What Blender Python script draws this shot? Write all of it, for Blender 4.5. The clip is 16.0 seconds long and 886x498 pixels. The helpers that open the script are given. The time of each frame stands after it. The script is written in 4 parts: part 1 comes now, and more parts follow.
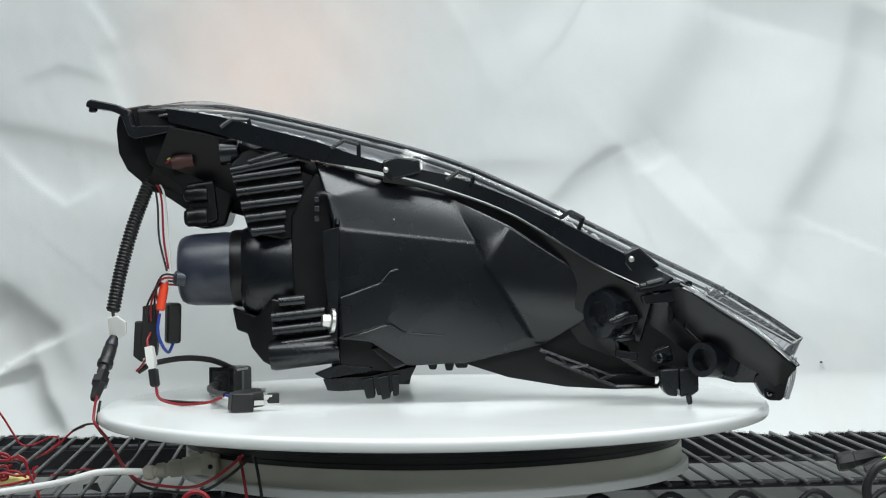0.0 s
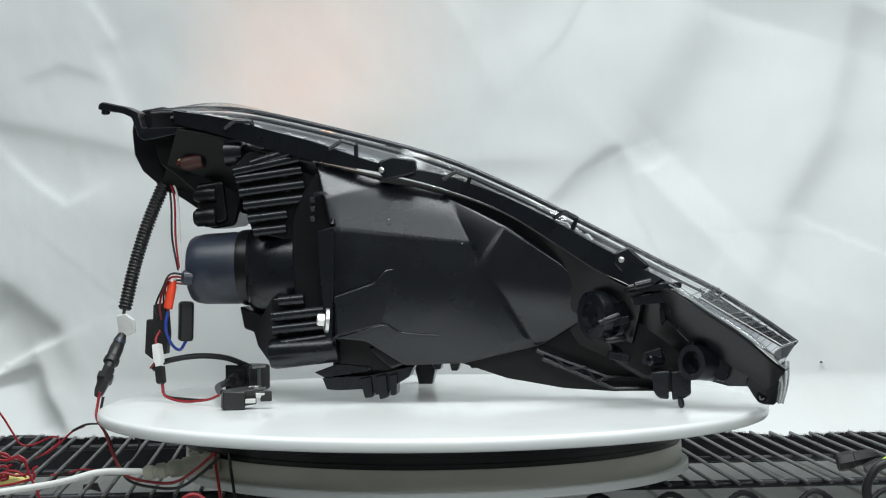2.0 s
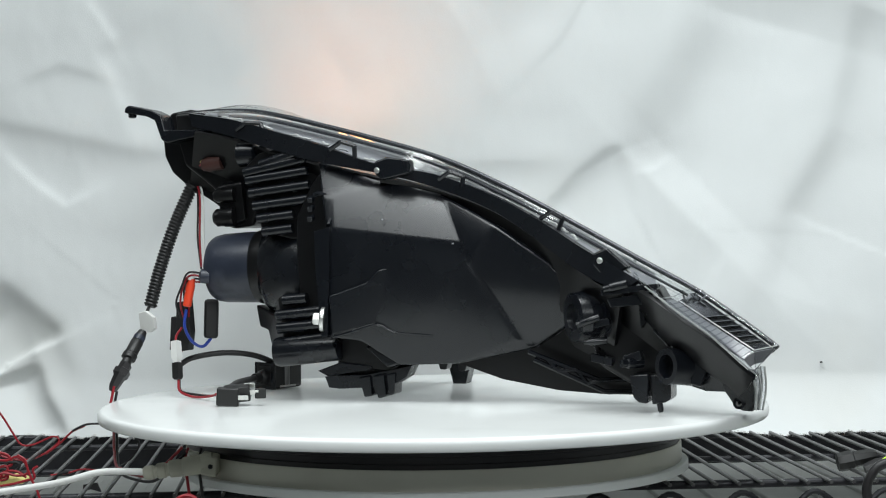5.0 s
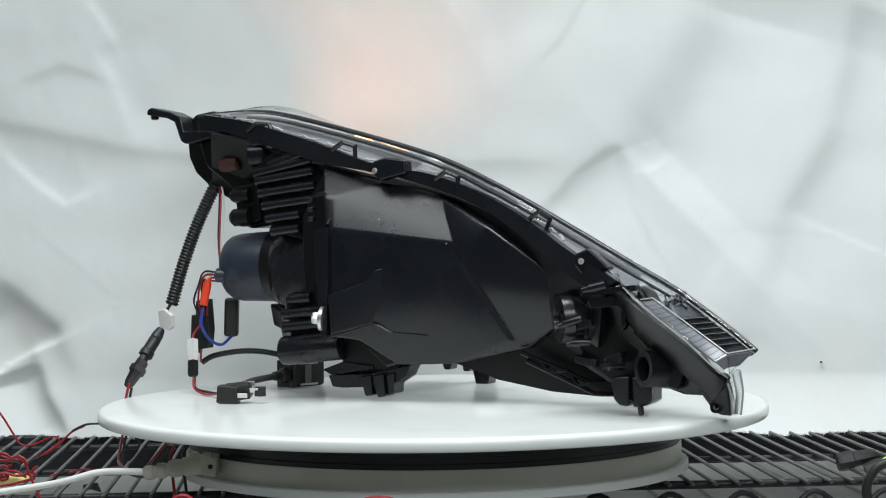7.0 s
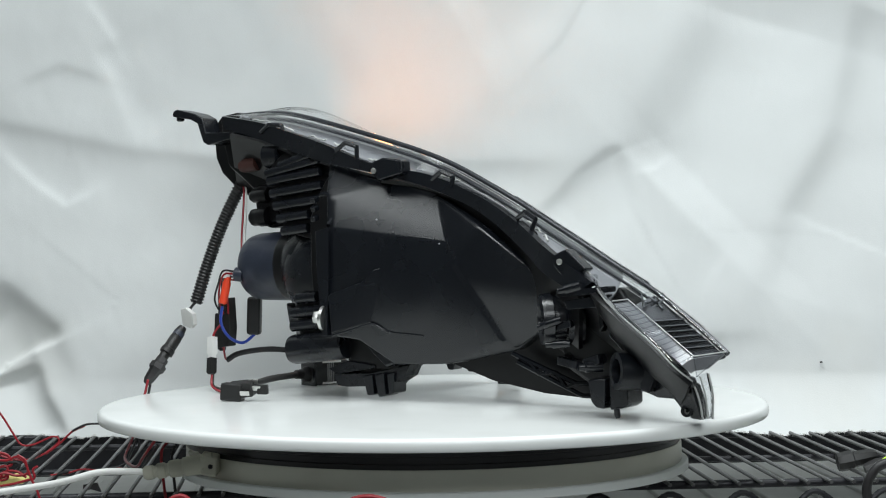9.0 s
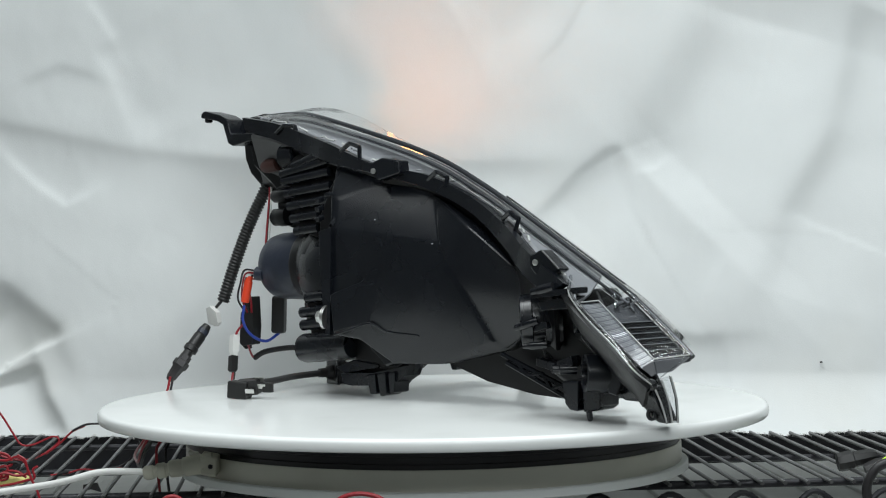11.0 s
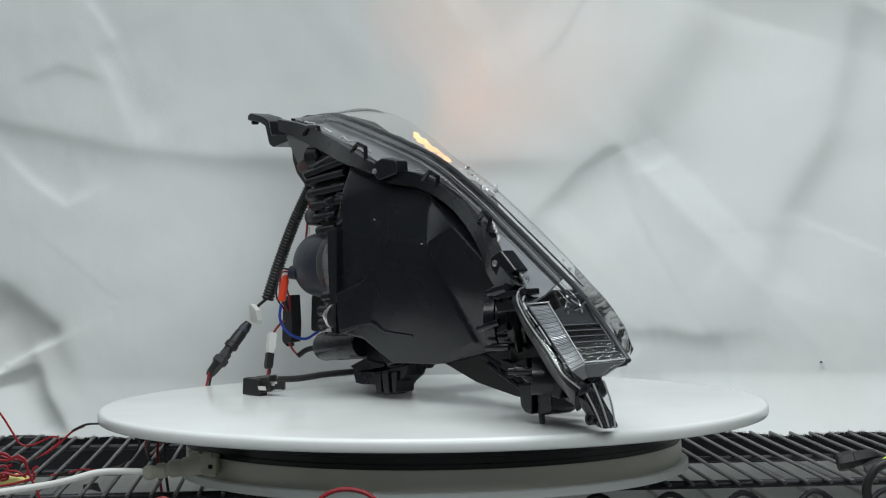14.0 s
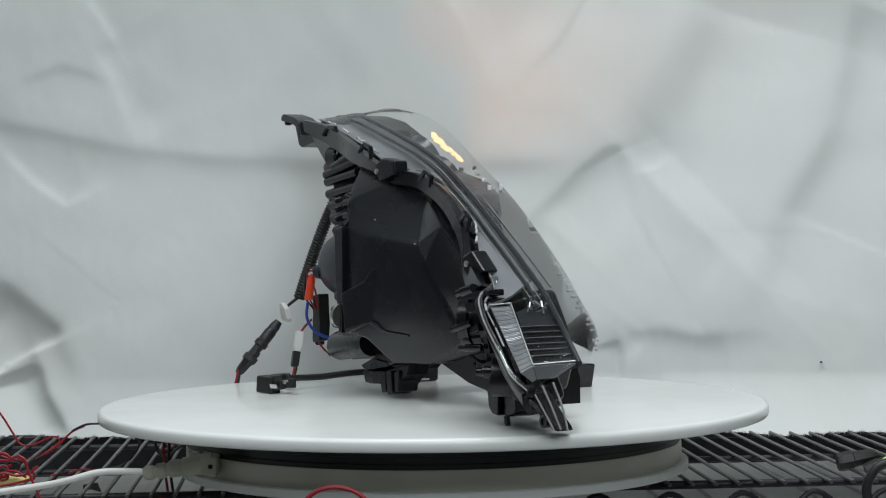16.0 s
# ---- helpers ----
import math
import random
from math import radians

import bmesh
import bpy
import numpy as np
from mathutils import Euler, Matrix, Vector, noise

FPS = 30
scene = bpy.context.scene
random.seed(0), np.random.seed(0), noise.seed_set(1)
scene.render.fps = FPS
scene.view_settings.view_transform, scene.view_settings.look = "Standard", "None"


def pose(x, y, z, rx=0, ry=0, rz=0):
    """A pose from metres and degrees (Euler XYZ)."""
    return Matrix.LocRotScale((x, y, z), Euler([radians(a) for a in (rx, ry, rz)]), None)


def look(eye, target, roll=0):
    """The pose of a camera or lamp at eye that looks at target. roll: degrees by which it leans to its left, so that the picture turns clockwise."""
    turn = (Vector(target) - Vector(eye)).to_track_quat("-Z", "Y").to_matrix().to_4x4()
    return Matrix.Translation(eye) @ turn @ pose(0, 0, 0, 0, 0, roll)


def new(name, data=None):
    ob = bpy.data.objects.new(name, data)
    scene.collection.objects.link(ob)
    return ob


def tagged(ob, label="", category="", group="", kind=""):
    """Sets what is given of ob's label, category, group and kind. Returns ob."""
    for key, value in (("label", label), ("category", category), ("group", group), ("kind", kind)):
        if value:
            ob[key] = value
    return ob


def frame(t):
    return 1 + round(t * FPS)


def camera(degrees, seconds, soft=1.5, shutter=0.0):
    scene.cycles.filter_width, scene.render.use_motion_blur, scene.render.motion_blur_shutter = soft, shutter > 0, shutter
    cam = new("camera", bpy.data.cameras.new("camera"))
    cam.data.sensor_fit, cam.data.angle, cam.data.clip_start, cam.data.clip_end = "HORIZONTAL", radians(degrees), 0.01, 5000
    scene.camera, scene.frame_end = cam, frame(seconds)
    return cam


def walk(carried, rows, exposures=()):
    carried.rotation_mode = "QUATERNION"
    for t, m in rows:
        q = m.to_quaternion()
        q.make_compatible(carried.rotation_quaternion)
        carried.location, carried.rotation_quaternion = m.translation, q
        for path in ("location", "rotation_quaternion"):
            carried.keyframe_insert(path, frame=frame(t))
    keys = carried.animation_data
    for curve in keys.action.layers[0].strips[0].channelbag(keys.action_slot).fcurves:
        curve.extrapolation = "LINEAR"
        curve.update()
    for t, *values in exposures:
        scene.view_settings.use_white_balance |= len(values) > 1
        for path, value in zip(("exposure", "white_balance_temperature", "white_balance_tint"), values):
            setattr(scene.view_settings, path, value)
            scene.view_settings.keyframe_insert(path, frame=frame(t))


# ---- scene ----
# camera: one long lens that stands still before the turntable
cam = camera(26.875, 16.0, soft=1.1)
EYE = look((0, -1.6810, 0.1594), (0.0103, -0.0002, 0.1377), -0.665)
walk(cam, [(0.0, EYE), (16.0, EYE)], exposures=[(0.0, -0.04), (9.0, -0.08), (12.0, -0.25), (16.0, -0.52)])
RATE = -3.6104  # turntable, degrees a second


# ---- light ----
def build_light():
    w = bpy.data.worlds.new("room_air")
    scene.world = w
    w.use_nodes = True
    w.node_tree.nodes["Background"].inputs[0].default_value = (0.9, 0.99, 1.0, 1)
    w.node_tree.nodes["Background"].inputs[1].default_value = 0.75
    for name, eye, target, size, sy, power, col in (
            # unseen, set to the left so the shell's upper facet catches a sheen
            ("unseen_lamp", (-0.7, -0.8, 1.55), (-0.05, 0.1, 0.1), 1.4, 0.5, 12, (0.93, 0.99, 1.0)),
            ("unseen_lamp", (0.2, -0.35, 1.5), (0.12, 0.15, -0.1), 1.2, 0.45, 22, (0.93, 0.99, 1.0)),
            # front fill added behind the camera to brighten base and cloth
            ("unseen_lamp", (0.5, -2.4, 1.3), (0.15, 0.3, -0.1), 1.6, 0.6, 27, (0.93, 0.99, 1.0))):
        d = bpy.data.lights.new(name, "AREA")
        d.shape, d.size, d.size_y, d.energy, d.color = "RECTANGLE", size, sy, power, col
        new(name, d).matrix_world = look(eye, target)


build_light()


# ---- materials ----
def material(name, color, rough=0.5, metal=0.0, var=0.15, scale=30.0, bump=0.0, bscale=400.0, emit=None, strength=0.0, spec=0.5, stain=None):
    m = bpy.data.materials.new(name)
    m.use_nodes = True
    nt = m.node_tree
    b = nt.nodes["Principled BSDF"]
    tc = nt.nodes.new("ShaderNodeTexCoord")
    n1 = nt.nodes.new("ShaderNodeTexNoise")
    n1.inputs["Scale"].default_value, n1.inputs["Detail"].default_value = scale, 5
    nt.links.new(tc.outputs["Object"], n1.inputs["Vector"])
    mix = nt.nodes.new("ShaderNodeMix")
    mix.data_type = "RGBA"
    lo = [c * (1 - var) for c in color]
    hi = [min(1, c * (1 + var)) for c in color]
    mix.inputs[6].default_value, mix.inputs[7].default_value = (*lo, 1), (*hi, 1)
    nt.links.new(n1.outputs["Fac"], mix.inputs[0])
    out = mix.outputs[2]
    if stain:
        n3 = nt.nodes.new("ShaderNodeTexNoise")
        n3.inputs["Scale"].default_value, n3.inputs["Detail"].default_value = stain[1], 3
        nt.links.new(tc.outputs["Object"], n3.inputs["Vector"])
        ramp = nt.nodes.new("ShaderNodeMapRange")
        ramp.inputs[1].default_value, ramp.inputs[2].default_value = 0.55, 0.8
        ramp.inputs[4].default_value = stain[2]
        nt.links.new(n3.outputs["Fac"], ramp.inputs[0])
        mx = nt.nodes.new("ShaderNodeMix")
        mx.data_type = "RGBA"
        mx.inputs[7].default_value = (*stain[0], 1)
        nt.links.new(ramp.outputs[0], mx.inputs[0])
        nt.links.new(out, mx.inputs[6])
        out = mx.outputs[2]
    nt.links.new(out, b.inputs["Base Color"])
    rr = nt.nodes.new("ShaderNodeMapRange")
    rr.inputs[3].default_value, rr.inputs[4].default_value = max(0.02, rough * 0.8), min(1, rough * 1.2)
    nt.links.new(n1.outputs["Fac"], rr.inputs[0])
    nt.links.new(rr.outputs[0], b.inputs["Roughness"])
    b.inputs["Metallic"].default_value = metal
    b.inputs["Specular IOR Level"].default_value = spec
    if bump:
        n2 = nt.nodes.new("ShaderNodeTexNoise")
        n2.inputs["Scale"].default_value, n2.inputs["Detail"].default_value = bscale, 4
        nt.links.new(tc.outputs["Object"], n2.inputs["Vector"])
        bp = nt.nodes.new("ShaderNodeBump")
        bp.inputs["Strength"].default_value, bp.inputs["Distance"].default_value = bump, 0.001
        nt.links.new(n2.outputs["Fac"], bp.inputs["Height"])
        nt.links.new(bp.outputs["Normal"], b.inputs["Normal"])
    if emit:
        b.inputs["Emission Color"].default_value, b.inputs["Emission Strength"].default_value = (*emit, 1), strength
    return m


def clear_plastic(name, tint, gloss=0.06, rough=0.05, bump=0.0, bscale=300.0, ior=1.45):
    m = bpy.data.materials.new(name)
    m.use_nodes = True
    nt = m.node_tree
    nt.nodes.remove(nt.nodes["Principled BSDF"])
    out = nt.nodes["Material Output"]
    tr = nt.nodes.new("ShaderNodeBsdfTransparent")
    tr.inputs[0].default_value = (*tint, 1)
    gl = nt.nodes.new("ShaderNodeBsdfGlossy")
    gl.inputs["Roughness"].default_value = rough
    fr = nt.nodes.new("ShaderNodeFresnel")
    fr.inputs["IOR"].default_value = ior
    ad = nt.nodes.new("ShaderNodeMath")
    ad.operation = "ADD"
    ad.inputs[1].default_value = gloss
    ad.use_clamp = True
    mx = nt.nodes.new("ShaderNodeMixShader")
    nt.links.new(fr.outputs[0], ad.inputs[0])
    nt.links.new(ad.outputs[0], mx.inputs[0])
    nt.links.new(tr.outputs[0], mx.inputs[1])
    nt.links.new(gl.outputs[0], mx.inputs[2])
    nt.links.new(mx.outputs[0], out.inputs["Surface"])
    if bump:
        tc = nt.nodes.new("ShaderNodeTexCoord")
        n2 = nt.nodes.new("ShaderNodeTexNoise")
        n2.inputs["Scale"].default_value = bscale
        nt.links.new(tc.outputs["Object"], n2.inputs["Vector"])
        bp = nt.nodes.new("ShaderNodeBump")
        bp.inputs["Strength"].default_value, bp.inputs["Distance"].default_value = bump, 0.001
        nt.links.new(n2.outputs["Fac"], bp.inputs["Height"])
        nt.links.new(bp.outputs["Normal"], gl.inputs["Normal"])
        nt.links.new(bp.outputs["Normal"], fr.inputs["Normal"])
    return m


PLASTIC = material("black_plastic", (0.0045, 0.0056, 0.0080), 0.27, 0, 0.3, 25, 0.06, 900, spec=0.5, stain=((0.009, 0.010, 0.013), 14, 0.5))
PLASTIC_DULL = material("dull_black_plastic", (0.0035, 0.0036, 0.0042), 0.34, 0, 0.3, 30, 0.1, 700, spec=0.4)
RUBBER = material("dark_blue_rubber", (0.022, 0.027, 0.042), 0.36, 0, 0.4, 40, 0.2, 300, stain=((0.09, 0.10, 0.13), 26, 0.7))
CONDUIT = material("black_conduit", (0.012, 0.012, 0.012), 0.45)
PLATE = material("white_plate", (0.86, 0.88, 0.87), 0.2, 0, 0.03, 8, 0.02, 200, stain=((0.66, 0.68, 0.66), 12, 0.3))
CREAM = material("cream_plastic", (0.52, 0.51, 0.44), 0.45, 0, 0.08, 20, 0.05, 300, stain=((0.42, 0.40, 0.34), 15, 0.5))
PLUGCREAM = material("aged_cream_plastic", (0.40, 0.39, 0.32), 0.5, 0, 0.1, 25, stain=((0.28, 0.26, 0.2), 30, 0.5))
GREYSKIRT = material("pale_grey_plastic", (0.66, 0.68, 0.67), 0.45, 0, 0.06, 20)
GAP = material("black_rotor", (0.012, 0.011, 0.012), 0.35, 0, 0.3, 60)
CLOTH = material("white_cloth", (0.72, 0.74, 0.74), 0.85, 0, 0.04, 9, 0.12, 700, spec=0.15, stain=((0.66, 0.645, 0.59), 5, 0.4))
FRAY = material("frayed_cloth", (0.6, 0.6, 0.58), 0.9)
WIRE_RACK = material("rack_steel", (0.10, 0.10, 0.10), 0.4, 0.5, 0.4, 60, 0.15, 300)
RACK_DARK = material("rack_dark_steel", (0.018, 0.018, 0.022), 0.4, 0.4, 0.3, 60)
SHEET = material("galvanised_sheet", (0.52, 0.53, 0.51), 0.5, 0.1, 0.25, 18, 0.1, 100)
RED = material("red_insulation", (0.28, 0.010, 0.018), 0.4)
BLACKW = material("black_insulation", (0.012, 0.011, 0.012), 0.45)
BLUE = material("blue_insulation", (0.02, 0.055, 0.36), 0.4)
WHITEW = material("white_insulation", (0.75, 0.75, 0.73), 0.45)
ORANGE = material("orange_sleeve", (0.75, 0.06, 0.02), 0.4)
YELLOW = material("yellow_foam", (0.62, 0.55, 0.2), 0.8)
LIME = material("lime_insulation", (0.5, 0.8, 0.03), 0.45)
STEEL = material("bright_steel", (0.6, 0.6, 0.58), 0.35, 1.0, 0.1, 80)
CHROME = material("chrome_coating", (0.75, 0.76, 0.78), 0.12, 1.0, 0.05, 20)
DARKCHROME = material("dark_bezel", (0.05, 0.053, 0.06), 0.25, 0.3, 0.2, 20)
SILVERGREY = material("silver_grey_bezel", (0.30, 0.31, 0.33), 0.4, 0.1, 0.12, 25)
BEZEL = material("grey_bezel", (0.27, 0.275, 0.29), 0.5, 0, 0.2, 60, 0.5, 900)
# pale moulded edges; its pale colour also stands for highlights on the lens
MOULDED_GLINT = material("moulded_edge_glint", (0.62, 0.63, 0.62), 0.2, 0.2, 0.2, 120, 0.3, 300)
RIBBED = material("ribbed_silver", (0.52, 0.53, 0.55), 0.3, 0.35, 0.15, 60, 0.2, 400)
BROWN = material("brown_connector", (0.06, 0.022, 0.018), 0.5)
PAPER = material("white_label", (0.7, 0.7, 0.68), 0.6)
GREYPRINT = material("grey_print", (0.25, 0.25, 0.25), 0.7)
LENS = clear_plastic("clear_lens", (0.99, 0.993, 0.995), 0.02, 0.05, ior=1.04)
LENSEDGE = clear_plastic("clear_lens_edge", (0.90, 0.91, 0.92), 0.06, 0.1, 0.2, 250, ior=1.2)
AMBER = material("amber_lamp", (0.8, 0.3, 0.05), 0.3, emit=(1.0, 0.30, 0.06), strength=150)
# weak emission stands in for the signal lamp's light on its facets
AMBERLENS = material("amber_window", (0.6, 0.2, 0.05), 0.3, emit=(1.0, 0.55, 0.28), strength=2.6)
WHITELED = material("white_lamp", (0.8, 0.8, 0.8), 0.3, emit=(1.0, 0.82, 0.66), strength=22)
PLASTER = material("room_paint", (0.42, 0.43, 0.43), 0.8)


# ---- mesh helpers ----
def part(name, bm, mat, parent=None, label="", smooth=40.0, bevel=0.0, segs=2, angle=28, harden=True):
    bmesh.ops.recalc_face_normals(bm, faces=bm.faces)
    me = bpy.data.meshes.new(name)
    bm.to_mesh(me)
    bm.free()
    if smooth:
        for p in me.polygons:
            p.use_smooth = True
        me.set_sharp_from_angle(angle=radians(smooth))
    me.materials.append(mat)
    ob = new(name, me)
    ob.parent = parent
    if label:
        tagged(ob, label)
    if bevel:
        b = ob.modifiers.new("edge", "BEVEL")
        b.width, b.segments, b.limit_method, b.angle_limit = bevel, segs, "ANGLE", radians(angle)
        b.harden_normals = harden
    return ob


def mm(pts):
    return [Vector(p) * 0.001 for p in pts]


def prism(bm, pts, depth, cut=True):
    """A slab whose near outline is pts (mm) and that reaches depth (mm) away from the viewer's side."""
    front = [bm.verts.new(p) for p in mm(pts)]
    back = [bm.verts.new(v.co + Vector((0, depth * 0.001, 0))) for v in front]
    n = len(pts)
    for i in range(n):
        bm.faces.new((front[i], front[(i + 1) % n], back[(i + 1) % n], back[i]))
    f = [bm.faces.new(front), bm.faces.new(back)]
    if cut:
        bmesh.ops.triangulate(bm, faces=f)
    return bm


def box(bm, c, s, turn=(0, 0, 0)):
    m = pose(*[v * 0.001 for v in c], *turn) @ Matrix.Diagonal((*[v * 0.001 for v in s], 1))
    bmesh.ops.create_cube(bm, size=1, matrix=m)
    return bm


def lathe(bm, p0, p1, profile, seg=32):
    """Rings along p0 to p1 (mm): profile of (distance along, radius) in mm."""
    a, b = Vector(p0) * 0.001, Vector(p1) * 0.001
    q = (b - a).to_track_quat("Z", "Y")
    rings = []
    for d, r in profile:
        if r <= 0:
            rings.append([bm.verts.new(a + q @ Vector((0, 0, d * 0.001)))])
        else:
            rings.append([bm.verts.new(a + q @ Vector((r * 0.001 * math.cos(k * math.tau / seg), r * 0.001 * math.sin(k * math.tau / seg), d * 0.001))) for k in range(seg)])
    for u, v in zip(rings, rings[1:]):
        for k in range(seg):
            j = (k + 1) % seg
            if len(u) == 1 and len(v) == 1:
                continue
            if len(u) == 1:
                bm.faces.new((u[0], v[j], v[k]))
            elif len(v) == 1:
                bm.faces.new((u[k], u[j], v[0]))
            else:
                bm.faces.new((u[k], u[j], v[j], v[k]))
    return bm


def spline(pts, n):
    """n points along a smooth curve through pts (Vectors)."""
    p = [pts[0] * 2 - pts[1], *pts, pts[-1] * 2 - pts[-2]]
    lens = [0.0]
    for a, b in zip(pts, pts[1:]):
        lens.append(lens[-1] + max((b - a).length, 1e-7))
    out = []
    for k in range(n):
        s = lens[-1] * k / (n - 1)
        i = 0
        while i < len(pts) - 2 and lens[i + 1] < s:
            i += 1
        t = (s - lens[i]) / (lens[i + 1] - lens[i])
        a, b, c, d = p[i], p[i + 1], p[i + 2], p[i + 3]
        out.append(0.5 * (2 * b + (c - a) * t + (2 * a - 5 * b + 4 * c - d) * t * t + (3 * b - a - 3 * c + d) * t ** 3))
    return out


def tube(bm, pts, r, n=24, seg=8, ribs=0.0):
    """A wire along pts (mm) of radius r (mm); ribs: height of its rings (mm)."""
    line = spline(mm(pts), n)
    up = Vector((0.3, 0.9, 0.2))
    rings = []
    for i, c in enumerate(line):
        d = (line[min(i + 1, n - 1)] - line[max(i - 1, 0)]).normalized()
        u = (up - d * up.dot(d)).normalized()
        v = d.cross(u)
        up = u
        rr = (r + (ribs if i % 4 < 2 else 0)) * 0.001
        rings.append([bm.verts.new(c + u * rr * math.cos(k * math.tau / seg) + v * rr * math.sin(k * math.tau / seg)) for k in range(seg)])
    for a, b in zip(rings, rings[1:]):
        for k in range(seg):
            bm.faces.new((a[k], a[(k + 1) % seg], b[(k + 1) % seg], b[k]))
    bm.faces.new(rings[0])
    bm.faces.new(rings[-1])
    return bm


def sheet(bm, curves, n, thick=0.0):
    """A skin over curves (lists of Vectors), n points along each; thick: metres, pushed down the normal."""
    rows = [[bm.verts.new(p) for p in spline(c, n)] for c in curves]
    faces = [bm.faces.new((a[i], a[i + 1], b[i + 1], b[i])) for a, b in zip(rows, rows[1:]) for i in range(n - 1)]
    if thick:
        bmesh.ops.recalc_face_normals(bm, faces=faces)
        bmesh.ops.solidify(bm, geom=faces, thickness=thick)
    return bm


def B():
    return bmesh.new()


def thing(name, label, category, m=None, group="", kind=""):
    ob = new(name)
    ob.empty_display_size = 0.05
    if m is not None:
        ob.matrix_world = m
    return tagged(ob, label, category, group, kind)


# ---- the booth: rack, cloth, room ----
RACK_Z = -66  # top of the rack's wires, mm


def build_room():
    # unseen room added to close the place; its grey tunes bounce and reflections
    for name, c, s in (("floor", (0, 0, -1000), (6000, 6000, 40)), ("ceiling", (0, 0, 1900), (6000, 6000, 40)),
                       ("wall_north", (0, 1500, 450), (6000, 40, 2860)), ("wall_south", (0, -2980, 450), (6000, 40, 2860)),
                       ("wall_east", (2980, 0, 450), (40, 5900, 2860)), ("wall_west", (-2980, 0, 450), (40, 5900, 2860))):
        tagged(part(name, box(B(), c, s), PLASTER), "unseen plain grey room surface", "wall", kind="structure")


# folds of the cloth: a line (x, z in mm) along each, its softness, reach and depth; the cloth falls back on the line's right-hand side
DRAPES_RIGHT = [
    ([(116, 173), (147, 205), (185, 239), (211, 247)], 16, 60, 8),
    ([(206, 244), (242, 279), (272, 331), (303, 379), (322, 439)], 42, 150, 21),
    ([(270, 233), (249, 219), (222, 213), (212, 240)], 8, 26, 1.6),
    ([(359, 87), (387, 170), (422, 232), (438, 261), (449, 318), (461, 377), (467, 437)], 28, 110, 15),
    ([(331, 137), (303, 81), (299, 37)], 9, 30, 2),
    ([(210, 397), (136, 367), (61, 325)], 50, 120, 9)]
DRAPES_LOW = [
    ([(220, 39), (254, 44), (292, 34), (324, 37)], 18, 70, 8),
    ([(293, 32), (355, 30), (454, 22)], 40, 90, 7),
    ([(204, 33), (210, 14), (210, -23)], 8, 26, 7),
    ([(238, 32), (219, 8), (213, -23)], 12, 40, 4),
    ([(-472, 104), (-438, 74), (-412, 52), (-406, 38)], 22, 80, 27),
    ([(-435, 14), (-423, -23), (-398, -64)], 15, 60, 26),
    ([(-324, 133), (-314, 150), (-306, 167)], 8, 24, 1)]
CREASES = [
    ([(-494, 283), (-469, 278), (-417, 267), (-323, 246), (-233, 236), (-131, 231)], 17, 90, 4.2),
    ([(-131, 231), (-38, 229), (60, 228), (153, 229)], 17, 80, 3.6),
    ([(-320, 250), (-345, 317), (-363, 351)], 16, 60, 3.6),
    ([(-336, 352), (-351, 381), (-369, 409)], 8, 30, 2),
    ([(-442, 318), (-397, 338), (-348, 321)], 10, 34, 2),
    ([(-369, 199), (-399, 184), (-436, 211), (-469, 246)], 10, 34, 2.6)]


def fold_depth(x, z, line, soft, reach, depth):
    """How far the cloth falls back at (x, z) beside one fold."""
    best = None
    for k, ((x0, z0), (x1, z1)) in enumerate(zip(line, line[1:])):
        dx, dz = x1 - x0, z1 - z0
        L = math.hypot(dx, dz)
        t = ((x - x0) * dx + (z - z0) * dz) / (L * L)
        c = min(1, max(0, t))
        far = math.hypot(x - x0 - c * dx, z - z0 - c * dz)
        if best is None or far < best[0]:
            over = max(0, -t, t - 1) * L
            inner = (t < 0 and k > 0) or (t > 1 and k < len(line) - 2)
            best = (far, ((x - x0) * dz - (z - z0) * dx) / L, 0 if inner else over, (k + c) / (len(line) - 1))
    far, side, over, along = best
    if over > 2.5 * reach or side < -3 * soft or side > 7 * reach:
        return 0.0
    side = far if side > 0 and not over else side
    s = 0.5 * (side + math.sqrt(side * side + (soft * soft / 70) ** 2))
    fade = min(1, 0.4 + 4 * along * (1 - along))
    return depth * fade * (1 - math.exp(-s / soft)) * math.exp(-s / reach) * math.exp(-(over / (0.6 * reach)) ** 2) * 1.6


def cloth_y(x, z):
    y = 348.0 + 14 * noise.noise(Vector((x * 0.0028, z * 0.0016, 2.2))) + 1.6 * noise.noise(Vector((x * 0.009, z * 0.005, 7.0))) + 0.9 * noise.noise(Vector((x * 0.03, z * 0.02, 4.0))) + 0.2 * noise.noise(Vector((x * 0.09, z * 0.06, 9.0)))
    for line, soft, reach, depth in DRAPES_RIGHT + DRAPES_LOW + CREASES:
        y += fold_depth(x, z, line, soft, reach, depth)
    y -= 30 * max(0, (-z - 5) / 60.0) ** 1.5 * (1 if x > 250 else 0.4)
    y -= max(0, x - 300) * 0.16
    y -= 0.00045 * max(0, z - 90) ** 2 * min(1, max(0.25, 1 - (x - 60) / 260))
    return y


